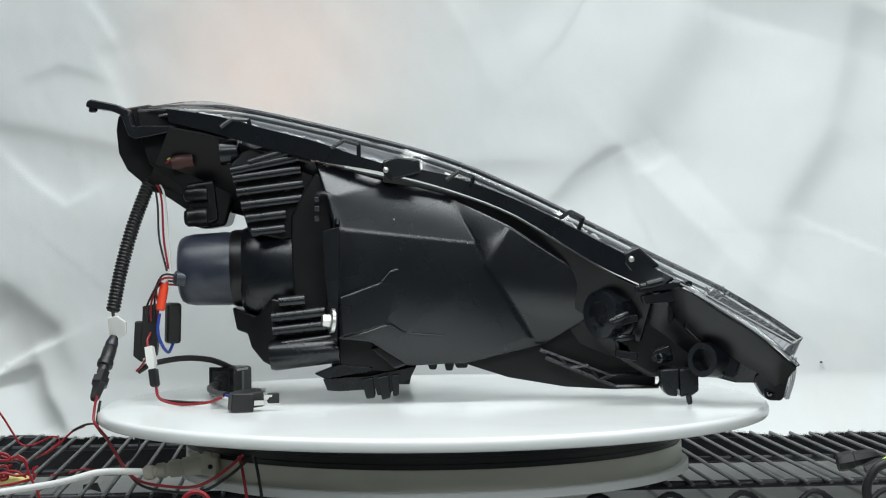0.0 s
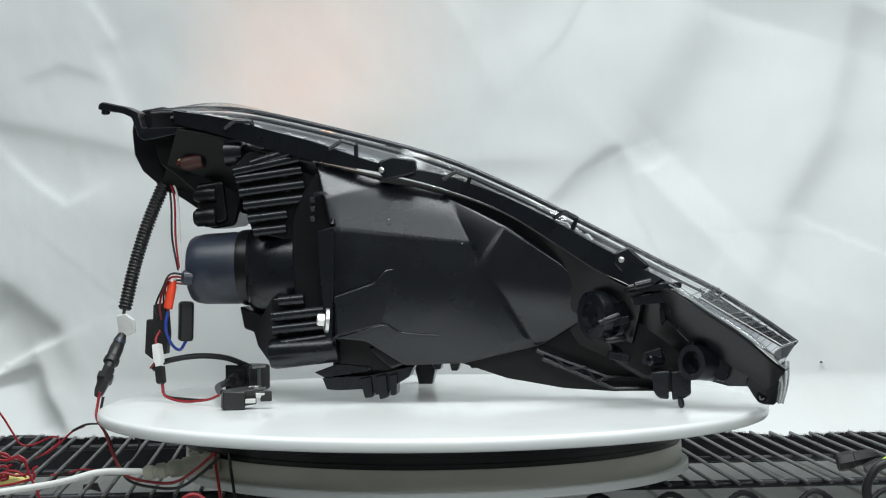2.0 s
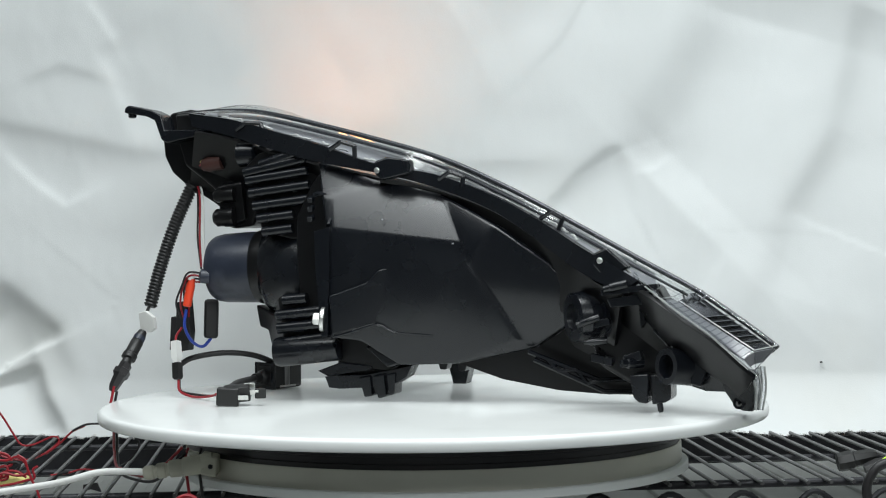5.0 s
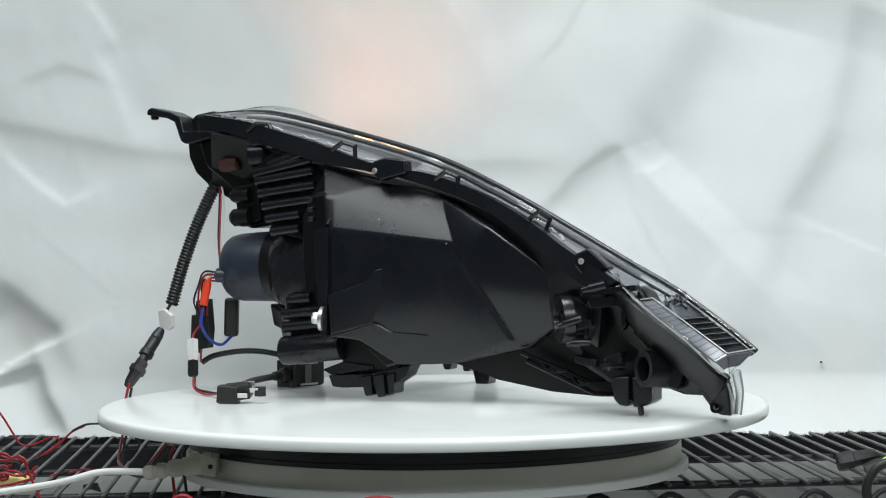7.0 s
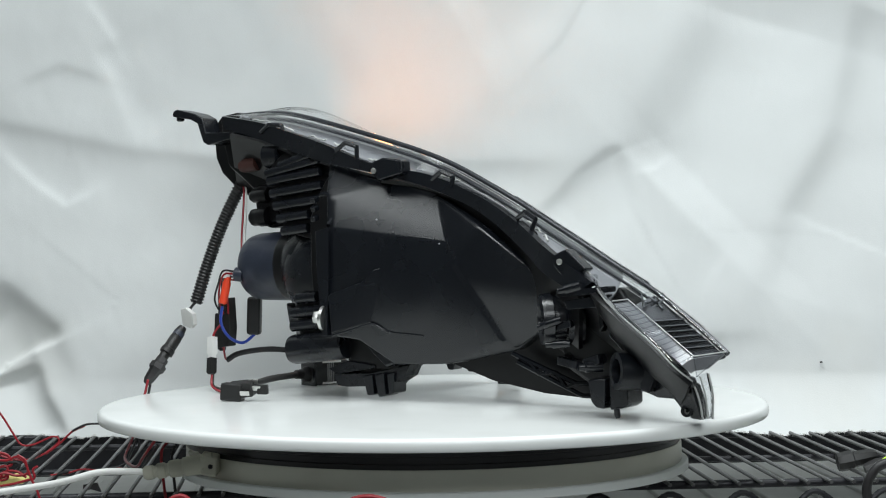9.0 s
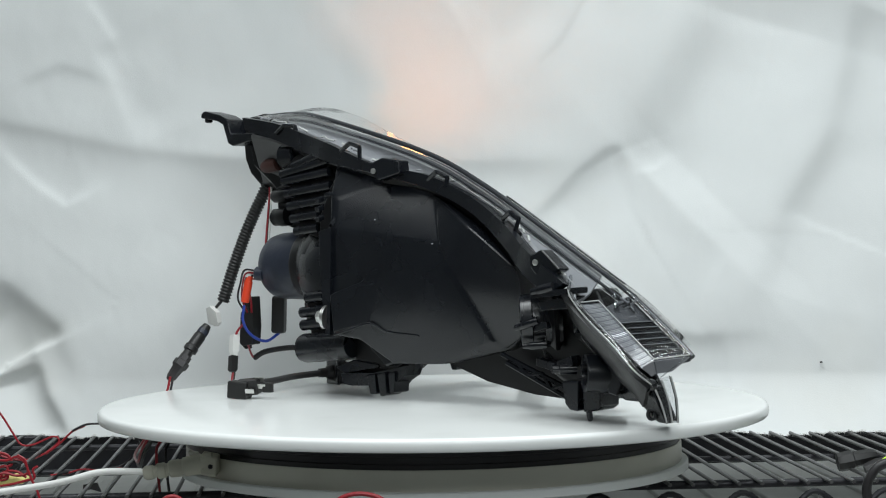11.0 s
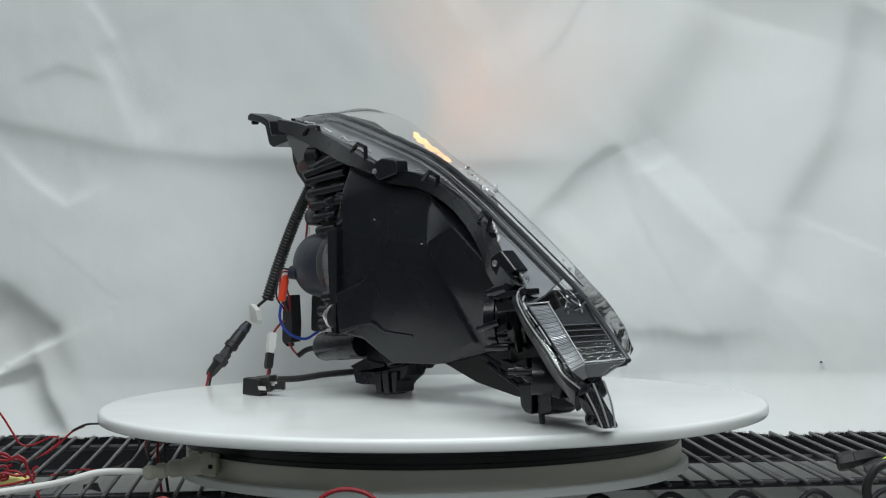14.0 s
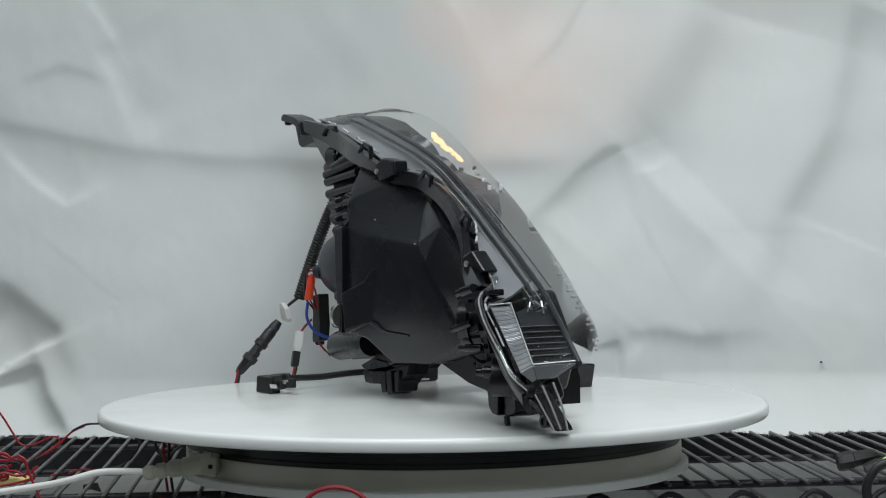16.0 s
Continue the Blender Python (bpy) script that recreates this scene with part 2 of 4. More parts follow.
def build_cloth():
    bm = B()
    nx, nz = 330, 200
    rows = []
    for j in range(nz + 1):
        row = []
        for i in range(nx + 1):
            x = -620 + 1240 * i / nx
            low = RACK_Z - 2 + 5 * noise.noise(Vector((x * 0.012, 0, 3))) + 2.5 * noise.noise(Vector((x * 0.15, 0, 5)))
            z = low + (560 - low) * (j / nz) ** 1.15
            row.append(bm.verts.new((x * 0.001, cloth_y(x, z) * 0.001, z * 0.001)))
        rows.append(row)
    for a, b in zip(rows, rows[1:]):
        for i in range(nx):
            bm.faces.new((a[i], a[i + 1], b[i + 1], b[i]))
    cloth = tagged(part("backdrop_cloth", bm, CLOTH, smooth=180), "white draped cloth backdrop with soft folds and frayed hem", "backdrop", kind="structure")
    bm = B()
    rnd = random.Random(4)
    for k in range(1100):
        x = rnd.uniform(-600, 600)
        low = RACK_Z - 2 + 5 * noise.noise(Vector((x * 0.012, 0, 3))) + 2.5 * noise.noise(Vector((x * 0.15, 0, 5)))
        y, L, a = cloth_y(x, low), rnd.uniform(1, 3.2), rnd.uniform(-1.2, 1.2)
        p = [bm.verts.new(v) for v in mm([(x - 0.4, y, low + 1.5), (x + 0.4, y, low + 1.5), (x + L * math.sin(a), y - rnd.uniform(-2, 2), low - L * math.cos(a))])]
        bm.faces.new(p)
    tagged(part("frayed_hem", bm, FRAY, cloth, "frayed white threads along the hem"), kind="stuff")


def build_rack():
    rack = thing("wire_rack", "dark steel wire rack shelf with zigzag edge", "shelf", pose(0, -0.02, 0, 0, 0, 3.6))
    me = None
    for i in range(-33, 34):
        if me is None:
            ob = part("wire", tube(B(), [(0, -75, 0), (0, 200, 0), (0, 480, 0)], 1.8, 3, 8), WIRE_RACK, rack)
            me = ob.data
        else:
            ob = new("wire", me)
            ob.parent = rack
        ob.location = ((i * 20.25 + 17.3) * 0.001, 0, (RACK_Z - 1.8) * 0.001)
    for y, z, r in ((-48, RACK_Z - 5.6, 3.8), (130, RACK_Z - 6.4, 2.8), (330, RACK_Z - 6.6, 3), (-70, RACK_Z - 38, 3.2)):
        part("rail", tube(B(), [(-700, y, z), (0, y, z), (700, y, z)], r, 3, 10), RACK_DARK, rack)
    for i in range(-9, 10):
        x = i * 64 + 10
        part("zigzag_rod", tube(B(), [(x - 32, -70, RACK_Z - 36), (x - 9, -64, RACK_Z - 15), (x, -63, RACK_Z - 11.5), (x + 9, -64, RACK_Z - 15), (x + 32, -70, RACK_Z - 36)], 2.7, 16, 8), RACK_DARK, rack)
    # dark board added in place of the shadow below the hem
    part("shade_board", box(B(), (0, 420, RACK_Z - 24), (1500, 30, 46)), RACK_DARK, rack, "dark board standing in for the shadow under the rack", bevel=0.003)
    under = thing("lower_shelf_panel", "grey ribbed metal sheet on the shelf below", "panel")
    part("sheet", box(B(), (0, 500, -172), (1900, 1500, 4)), SHEET, under)
    for i in range(26):
        part("rib", box(B(), (-780 + i * 62, 500, -168), (12, 1490, 6), (0, 0, 4)), SHEET, under, bevel=0.002)


# ---- turntable ----
def build_turntable():
    tt = thing("turntable", "white round motorised turntable with cream base", "turntable")
    R = 300
    plate = part("plate", lathe(B(), (0, 0, -11), (0, 0, 0), [(0, 0), (0, R - 3), (0.8, R - 1), (2.5, R), (7.5, R), (9.5, R - 1), (10.6, R - 2.8), (11, R - 5), (11, 0)], 220), PLATE, tt, "glossy white round plate", smooth=60)
    part("rotor", lathe(B(), (0, 0, -36), (0, 0, -11.5), [(0, 0), (0, 221), (6, 221), (6.5, 220), (12, 220), (12.5, 221), (24, 221), (24, 0)], 128), GAP, tt, "black rotor ring")
    part("base", lathe(B(), (0, 0, -52), (0, 0, -30), [(0, 0), (0, 223), (16, 223), (18, 222), (18, 0)], 128), CREAM, tt, "cream plastic base ring")
    part("skirt", lathe(B(), (0, 0, -59), (0, 0, -50), [(0, 0), (0, 227), (1, 229), (7, 229), (8, 228), (8, 0)], 128), GREYSKIRT, tt, "pale grey bottom skirt")
    for a in (-75, -10, 45, 110, 170, 235):
        x, y = 190 * math.cos(radians(a)), 190 * math.sin(radians(a))
        part("foot", lathe(B(), (x, y, RACK_Z), (x, y, -58), [(0, 0), (0, 13), (8, 13), (8, 0)], 20), GREYSKIRT, tt)
    return tt, plate


# ---- the headlamp ----
RIDGE = [(-262, 52, 272), (-212, 46, 273), (-150, 26, 264), (-5, 2, 226), (74, -13, 194), (147, -28, 157), (216, -43, 121), (248, -52, 105), (290, -65, 79), (321, -74, 57)]
BULGE = [(-262, 100, 268), (-235, 112, 274), (-200, 116, 274), (-150, 117, 253), (-80, 108, 218), (-10, 95, 186), (62, 72, 155), (140, 42, 124), (200, 18, 96), (250, -4, 74), (298, -49, 58)]


def build_headlamp():
    hl = thing("headlamp_assembly", "black car headlamp with clear lens, seen from its back", "headlamp")
    # faceted main shell
    v = mm([(-105, -12, 219), (-32, -13, 201), (15, -13, 187), (69, -34, 159), (118, -38, 126), (140, -38, 105), (143, -35, 77), (100, -16, 50), (32, -24, 36), (-23, -29, 34), (-55, -39, 56), (-84, -45, 60), (-86, -43, 155), (-94, -33, 188), (-80, -43, 157), (-84, -33, 185), (41, -37, 143), (47, -37, 123), (88, -24, 57)])
    bm = B()
    vs = [bm.verts.new(p) for p in v]
    for f in ((0, 1, 15, 13), (1, 2, 16, 14, 15), (13, 15, 14, 12), (2, 3, 17, 16), (3, 4, 5, 6, 7, 18, 17), (7, 8, 18), (8, 9, 10, 11, 14, 16, 17, 18), (11, 12, 14)):
        bm.faces.new([vs[i] for i in f])
    rim = [vs[i] for i in range(14)]
    far = [bm.verts.new(p.co + Vector((0, 0.095 - 0.045 * min(1, max(0, (p.co.x + 0.03) / 0.13)), 0))) for p in rim]
    for i in range(14):
        bm.faces.new((rim[i], rim[(i + 1) % 14], far[(i + 1) % 14], far[i]))
    bm.faces.new(far)
    part("rear_shell", bm, PLASTIC, hl, bevel=0.012, segs=5, smooth=180, angle=5, harden=False)
    # upper fin block
    part("fin_block", prism(B(), [(-181, -2, 216), (-170, 0, 228), (-149, 0, 233), (-109, -2, 228), (-106, -2, 196), (-105, -2, 152), (-135, -2, 148), (-165, -2, 155), (-173, -2, 181)], 70), PLASTIC_DULL, hl, bevel=0.002)
    for q in ([(-180, -8, 210), (-119, -8, 222)], [(-178, -8, 203), (-117, -8, 211)], [(-175, -8, 191), (-115, -8, 198)], [(-171, -8, 179), (-116, -8, 185)], [(-167, -8, 167), (-131, -8, 171)], [(-162, -8, 155), (-132, -8, 158)], [(-164, -8, 217), (-123, -8, 229)]):
        part("fin", tube(B(), [q[0], tuple((a + b) / 2 for a, b in zip(*q)), q[1]], 4.6, 5, 12), PLASTIC, hl)
    # round neck behind the cap, and the recessed panel beside the shell
    part("neck", lathe(B(), (-172, 40, 118), (-92, 36, 116), [(0, 0), (0, 36), (5, 40), (12, 43.5), (24, 47), (40, 50), (78, 50), (78, 0)], 56), PLASTIC, hl, smooth=60)
    part("recess_panel", prism(B(), [(-112, -14, 196), (-103, -14, 208), (-92, -14, 200), (-88, -14, 150), (-88, -14, 62), (-122, -14, 76), (-126, -14, 120), (-126, -14, 168)], 60), PLASTIC_DULL, hl, bevel=0.008, segs=3)
    part("edge_rib", prism(B(), [(-96, -47, 155), (-81, -47, 159), (-82, -47, 110), (-84, -47, 60), (-90, -47, 60), (-92, -47, 100), (-95, -47, 120)], 16), PLASTIC, hl, bevel=0.002)
    part("relief", prism(B(), [(-82, -49, 97), (-47, -45, 109), (-37, -43, 120), (-26, -40, 123), (-21, -38, 119), (-19, -35.5, 108), (-18, -33, 82), (-33, -37, 69), (-43, -40, 71), (-80, -47, 61)], 12), PLASTIC, hl, bevel=0.002, segs=3)
    for q, r in (([(-79, -46, 60), (-60, -46, 65), (-38, -42, 71), (-23, -36, 64), (10, -31, 61)], 1.1), ([(-102, -30, 188), (-96, -30, 189), (-87, -30, 185), (-84, -30, 174), (-83, -44, 160)], 2.4)):
        part("moulded_ridge", tube(B(), q, r, 30, 8), PLASTIC, hl)
    for q in ([(-101, -40, 184)], [(-101, -40, 176)], [(-101, -40, 167)]):
        c = q[0]
        part("spring_tab", box(B(), c, (5, 8, 5), (20, 0, 0)), PLASTIC, hl, bevel=0.001)
    for q in ([(-33, -42, 165)], [(32, -40, 143)]):
        c = q[0]
        part("moulding_pip", lathe(B(), (c[0], c[1] + 3, c[2]), (c[0], c[1] - 2, c[2]), [(0, 0), (0, 0.7), (1.6, 0.6), (2, 0)], 8), SILVERGREY, hl)
    # cap over the main bulb and its collar
    c0, c1 = [(-167, 38, 122), (-237, 38, 120)]
    part("collar", lathe(B(), c0, c1, [(-40, 0), (-40, 44), (-12, 43), (0, 39), (6, 36), (8, 34), (8, 0)], 40), PLASTIC, hl)
    part("collar_ring", lathe(B(), c0, c1, [(0, 0), (0, 36), (14, 35.5), (17, 34.5), (18, 0)], 40), PLASTIC_DULL, hl)
    part("bulb_cap", lathe(B(), c0, c1, [(14, 0), (14, 33), (22, 34), (52, 33), (60, 31.5), (64, 29), (66, 25), (66.5, 0)], 48), RUBBER, hl, "dark blue rubber dust cap", smooth=30)
    # lower fin block
    part("lower_block", prism(B(), [(-184, 24, 86), (-160, 10, 78), (-145, -14, 95), (-104, -14, 89), (-84, -14, 58), (-84, -14, 38), (-140, -6, 30), (-155, 8, 37), (-166, 18, 49), (-170, 20, 62), (-180, 24, 65)], 70), PLASTIC_DULL, hl, bevel=0.002)
    for q in ([(-137, -20, 92), (-114, -20, 94)], [(-144, -20, 78), (-96, -20, 83)], [(-143, -20, 66), (-94, -20, 71)], [(-135, -20, 53), (-89, -20, 59)], [(-132, -20, 40), (-89, -20, 46)]):
        part("fin", tube(B(), [q[0], tuple((a + b) / 2 for a, b in zip(*q)), q[1]], 5.2, 5, 12), PLASTIC, hl)
    t0, t1 = [(-84, -16, 49), (-146, -16, 44)]
    part("adjuster_tube", lathe(B(), t0, t1, [(0, 0), (0, 12), (58, 14), (62, 13), (62, 9), (52, 8), (52, 0)], 28), PLASTIC, hl)
    b0, b1 = [(-87, -46, 76), (-99, -49, 77)]
    washer = part("washer", lathe(B(), b0, b1, [(0, 0), (0, 11), (3, 11), (4, 9), (4, 0)], 28), STEEL, hl, "zinc flange bolt washer")
    part("bolt", lathe(B(), b0, b1, [(4, 0), (4, 6), (9, 6), (10.5, 5), (10.5, 0)], 6), STEEL, washer, "zinc hex bolt head")
    part("bottom_web", prism(B(), [(-86, -12, 63), (-54, -12, 56), (-22, -12, 35), (-34, -12, 26), (-84, -12, 32)], 40), PLASTIC_DULL, hl, bevel=0.002)
    # bottom mount
    part("bottom_bracket", prism(B(), [(-99, -16, 22), (-59, -16, 24), (-15, -16, 33), (-20, -16, 23), (-32, -16, 16), (-39, -16, 8), (-50, -16, 7), (-52, -16, 13), (-64, -16, 12), (-85, -16, 11), (-95, -16, 12)], 22), PLASTIC, hl, bevel=0.002)
    part("ledge", prism(B(), [(-107, -14, 27), (-85, -14, 35), (-54, -14, 32), (-54, -14, 29), (-97, -14, 22)], 16), PLASTIC, hl, bevel=0.001)
    part("tray_back", prism(B(), [(-91, -2, 46), (-39, -2, 51), (-15, -2, 32), (-34, -2, 22), (-65, -2, 16), (-93, -2, 19)], 12), PLASTIC_DULL, hl, bevel=0.002)
    part("side_strut", prism(B(), [(-56, -26, 50), (-43, -26, 55), (-22, -26, 35), (-34, -26, 31)], 30), PLASTIC, hl, bevel=0.002)
    part("inner_post", prism(B(), [(-90, -6, 41), (-79, -6, 42), (-79, -6, 23), (-90, -6, 23)], 20), PLASTIC_DULL, hl, bevel=0.002)
    for q in ([(-65, -19, 22), (-54, -19, 24), (-52, -19, 5), (-60, -19, 4)], [(-50, -21, 24), (-40, -21, 26), (-38, -21, 5), (-46, -21, 3)], [(-38, -19, 25), (-30, -19, 27), (-31, -19, 7), (-36, -19, 6)]):
        part("foot", prism(B(), q, 22), PLASTIC, hl, bevel=0.0015)
    part("belly", prism(B(), [(17, -6, 38), (89, -6, 62), (141, -6, 101), (171, -6, 85), (201, -6, 34), (201, -6, 12), (165, -6, 9), (119, -6, 12), (68, -6, 21), (43, -6, 30)], 22), PLASTIC_DULL, hl, bevel=0.006, segs=3)
    # truss strip along the belly
    for a, b in ((0, 1), (2, 3), (1, 4), (4, 5), (3, 5), (6, 7), (7, 8), (8, 9), (9, 1)):
        q = [(96, -22, 47), (159, -22, 23), (101, -22, 40), (164, -22, 13), (209, -22, 25), (202, -22, 13), (111, -22, 42), (123, -22, 30), (139, -22, 32), (149, -22, 19)]
        part("truss_bar", tube(B(), [q[a], tuple((u + w) / 2 for u, w in zip(q[a], q[b])), q[b]], 2.2, 3, 6), PLASTIC, hl)
    # side lamp sockets and motor
    part("side_box", prism(B(), [(162, -52, 97), (216, -52, 107), (234, -52, 77), (241, -52, 52), (231, -52, 27), (191, -52, 23), (166, -52, 38), (159, -52, 68)], 34), PLASTIC_DULL, hl, bevel=0.004)
    s0, s1 = [(173, -40, 81), (139, -66, 79)]
    part("bulb_socket", lathe(B(), s0, s1, [(0, 0), (0, 24), (14, 24), (15, 20), (24, 20), (25, 22), (34, 21), (35, 12), (30, 11), (30, 0)], 32), PLASTIC, hl)
    r0, r1 = [(250, -70, 40), (230, -92, 41)]
    part("side_socket", lathe(B(), r0, r1, [(-2, 0), (-2, 17), (8, 16), (20, 15), (28, 15), (28, 10), (18, 9), (18, 0)], 28), PLASTIC, hl)
    part("side_cone", prism(B(), [(240, -76, 58), (276, -76, 53), (291, -76, 28), (279, -76, 22), (257, -76, 23), (242, -76, 31)], 14), PLASTIC, hl, bevel=0.006, segs=3)
    for q, d in (([(175, -88, 104), (224, -88, 109), (224, -88, 104), (176, -88, 99)], 14), ([(180, -84, 96), (219, -84, 102), (219, -84, 92), (183, -84, 89)], 14), ([(160, -70, 76), (179, -70, 80), (180, -70, 74), (161, -70, 69)], 12), ([(191, -74, 48), (206, -74, 53), (208, -74, 45), (193, -74, 39)], 14), ([(160, -60, 49), (180, -60, 45), (179, -60, 38), (160, -60, 42)], 12)):
        part("clip", prism(B(), q, d), PLASTIC, hl, bevel=0.0015)
    # pegs, lugs and ribs round the sockets
    for a, b, rad in (((198, -86, 109), (173, -90, 103), 4.0), ((206, -66, 42), (187, -84, 42), 4.6), ((170, -70, 80), (153, -78, 74), 3.4), ((175, -64, 60), (158, -74, 59), 3.2)):
        part("peg", lathe(B(), a, b, [(0, 0), (0, rad), (14, rad), (15, rad * 0.75), (20, rad * 0.7), (20, 0)], 16), PLASTIC, hl)
    for q, depth in (([(204, -70, 94), (209, -70, 94), (210, -70, 75), (206, -70, 70)], 16), ([(212, -82, 98), (218, -82, 96), (218, -82, 84), (213, -82, 82)], 16), ([(159, -52, 60), (172, -52, 52), (180, -52, 39), (175, -52, 38), (164, -52, 47)], 14), ([(164, -70, 123), (180, -70, 116), (179, -70, 111), (163, -70, 116)], 20), ([(220, -78, 78), (230, -78, 71), (234, -78, 58), (230, -78, 56), (218, -78, 68)], 18), ([(250, -88, 48), (260, -88, 59), (265, -88, 39), (259, -88, 24), (251, -88, 26)], 20)):
        part("moulded_rib", prism(B(), q, depth), PLASTIC, hl, bevel=0.0015)
    part("mount_leg", prism(B(), [(197, -74, 32), (213, -74, 33), (212, -74, 8), (204, -74, 9), (200, -74, 13)], 24), PLASTIC, hl, bevel=0.0015)
    part("mount_leg", prism(B(), [(214, -70, 32), (231, -70, 33), (231, -70, 12), (226, -70, 9), (215, -70, 7)], 28), PLASTIC, hl, bevel=0.0015)
    part("leg_web", prism(B(), [(212, -66, 32), (215, -66, 32), (215, -66, 14), (212, -66, 14)], 20), PLASTIC_DULL, hl)
    part("locating_pin", lathe(B(), *[(222, -72, 9), (223, -72, 2)], [(0, 0), (0, 2.6), (6, 2.6), (8, 1.6), (8, 0)], 12), PLASTIC, hl)
    # wing below the corner lens: a swept band along the rim, a wall under it and the end leg
    top = mm([(199, -70, 107), (212, -88, 104), (226, -99, 97), (250, -107, 81), (275, -113, 64), (296, -116, 46), (307, -113, 36)])
    mid = mm([(202, -64, 96), (214, -80, 90), (228, -91, 80), (250, -99, 66), (273, -106, 49), (292, -109, 36), (302, -108, 27)])
    low = mm([(206, -54, 86), (216, -66, 76), (230, -76, 64), (250, -84, 51), (270, -92, 38), (286, -96, 28), (294, -98, 20)])
    part("corner_wing", sheet(B(), [top, mid, low], 40, -0.004), PLASTIC_DULL, hl)
    part("wing_wall", prism(B(), [(228, -74, 66), (252, -80, 52), (272, -86, 38), (284, -90, 28), (284, -86, 20), (262, -80, 20), (246, -74, 24), (238, -70, 40)], 22), PLASTIC, hl, bevel=0.004, segs=3)
    part("end_leg", prism(B(), [(281, -97, 32), (293, -104, 36), (303, -106, 34), (304, -100, 24), (302, -84, 5), (300, -82, 4), (291, -78, 4), (285, -80, 9), (276, -86, 24)], 18), PLASTIC, hl, bevel=0.003, segs=3)
    for c in ((303, -111, 36), (290, -83, 11)):
        eye = part("mount_eye", lathe(B(), (c[0], c[1] - 3, c[2]), (c[0], c[1] + 8, c[2]), [(0, 2.6), (0, 4.8), (9, 4.8), (9, 2.6), (0, 2.6)], 20), PLASTIC, hl)
        part("bush", lathe(B(), (c[0], c[1] - 1, c[2]), (c[0], c[1] + 8, c[2]), [(0, 1.2), (0, 2.6), (8, 2.6), (8, 1.2)], 14), STEEL, eye)
    # flange along the lens with arches and clips
    lower = mm([(-236, 4, 256), (-195, 2, 245), (-149, -4, 231), (-103, -14, 219), (-42, -22, 207), (14, -16, 192), (69, -24, 171), (118, -40, 142), (156, -62, 118), (193, -80, 100)])
    upper = mm([(-238, 3, 268), (-191, 1, 260), (-144, -5, 247), (-103, -15, 236), (-42, -22, 215), (14, -16, 204), (70, -24, 184), (119, -40, 160), (161, -63, 137), (209, -80, 110)])
    part("flange", sheet(B(), [upper, lower], 60, 0.006), PLASTIC, hl)
    behind = [[p + v for p in lower[4:]] for v in (Vector((0, 0.007, -0.001)), Vector((-0.004, 0.014, -0.020)), Vector((-0.010, 0.024, -0.044)))]
    part("flange_skirt", sheet(B(), behind, 50, 0.004), PLASTIC_DULL, hl)
    for q in ([(-189, -6, 250), (-179, -6, 257), (-164, -6, 256), (-161, -6, 247)], [(-89, -23, 229), (-77, -24, 236), (-64, -25, 232), (-64, -25, 220)], [(14, -21, 200), (25, -22, 207), (38, -23, 202), (36, -23, 193)], [(113, -41, 164), (123, -44, 170), (134, -46, 164), (130, -46, 154)]):
        v = mm(q)
        line = [v[0], v[0].lerp(v[1], 0.93), v[1], v[1].lerp(v[2], 0.07), v[1].lerp(v[2], 0.93), v[2], v[2].lerp(v[3], 0.07), v[3]]
        part("arch", tube(B(), [tuple(p * 1000) for p in line], 2.1, 40, 6), PLASTIC, hl)
        part("arch_shade", tube(B(), [tuple((p + Vector((0, 0.006, -0.004))) * 1000) for p in (v[0], v[0].lerp(v[3], 0.5), v[3])], 3.0, 8, 6), PLASTIC_DULL, hl)
    for q in ([(-43, -33, 217), (-31, -33, 221), (-10, -33, 218), (-9, -33, 206), (-36, -33, 200), (-43, -33, 207)], [(167, -76, 134), (179, -76, 139), (198, -76, 122), (189, -76, 118), (173, -76, 117), (167, -76, 124)]):
        part("screw_boss", prism(B(), q, 15), PLASTIC, hl, bevel=0.002)
    for q in ([(-40, -34, 209)], [(173, -77, 128)], [(-233, 0, 260)]):
        c = q[0]
        part("screw", lathe(B(), (c[0], c[1] + 3, c[2]), (c[0], c[1] - 3, c[2]), [(0, 0), (0, 2.6), (3, 2.6), (3.4, 1.8), (3.4, 0)], 14), STEEL, hl, "small steel screw")
    # round lobe and mounting arm at the upper end
    part("end_lobe", prism(B(), [(-293, 52, 251), (-291, 52, 264), (-283, 52, 272), (-263, 52, 275), (-227, 52, 267), (-180, 52, 245), (-181, 52, 198), (-228, 52, 176), (-244, 52, 187), (-268, 52, 201), (-283, 52, 214), (-291, 52, 230)], 62), PLASTIC_DULL, hl, bevel=0.012, segs=4)
    part("end_plate", prism(B(), [(-272, 36, 271), (-241, 36, 272), (-225, 36, 267), (-189, 36, 256), (-176, 36, 233), (-179, 36, 198), (-190, 36, 161), (-212, 36, 158), (-220, 36, 162), (-226, 36, 176), (-228, 36, 193), (-242, 36, 205), (-261, 36, 219), (-269, 36, 246)], 60), PLASTIC_DULL, hl, bevel=0.005, segs=3)
    part("front_housing", prism(B(), [(-93, 60, 47), (-46, 60, 47), (-32, 60, 40), (-35, 60, 31), (-67, 60, 31), (-93, 60, 35)], 118), PLASTIC_DULL, hl, bevel=0.008)
    part("front_foot", prism(B(), [(-43, 178, 23), (-18, 178, 23), (-25, 178, -5), (-31, 178, -11), (-36, 178, -5)], 20), PLASTIC, hl, bevel=0.0015)
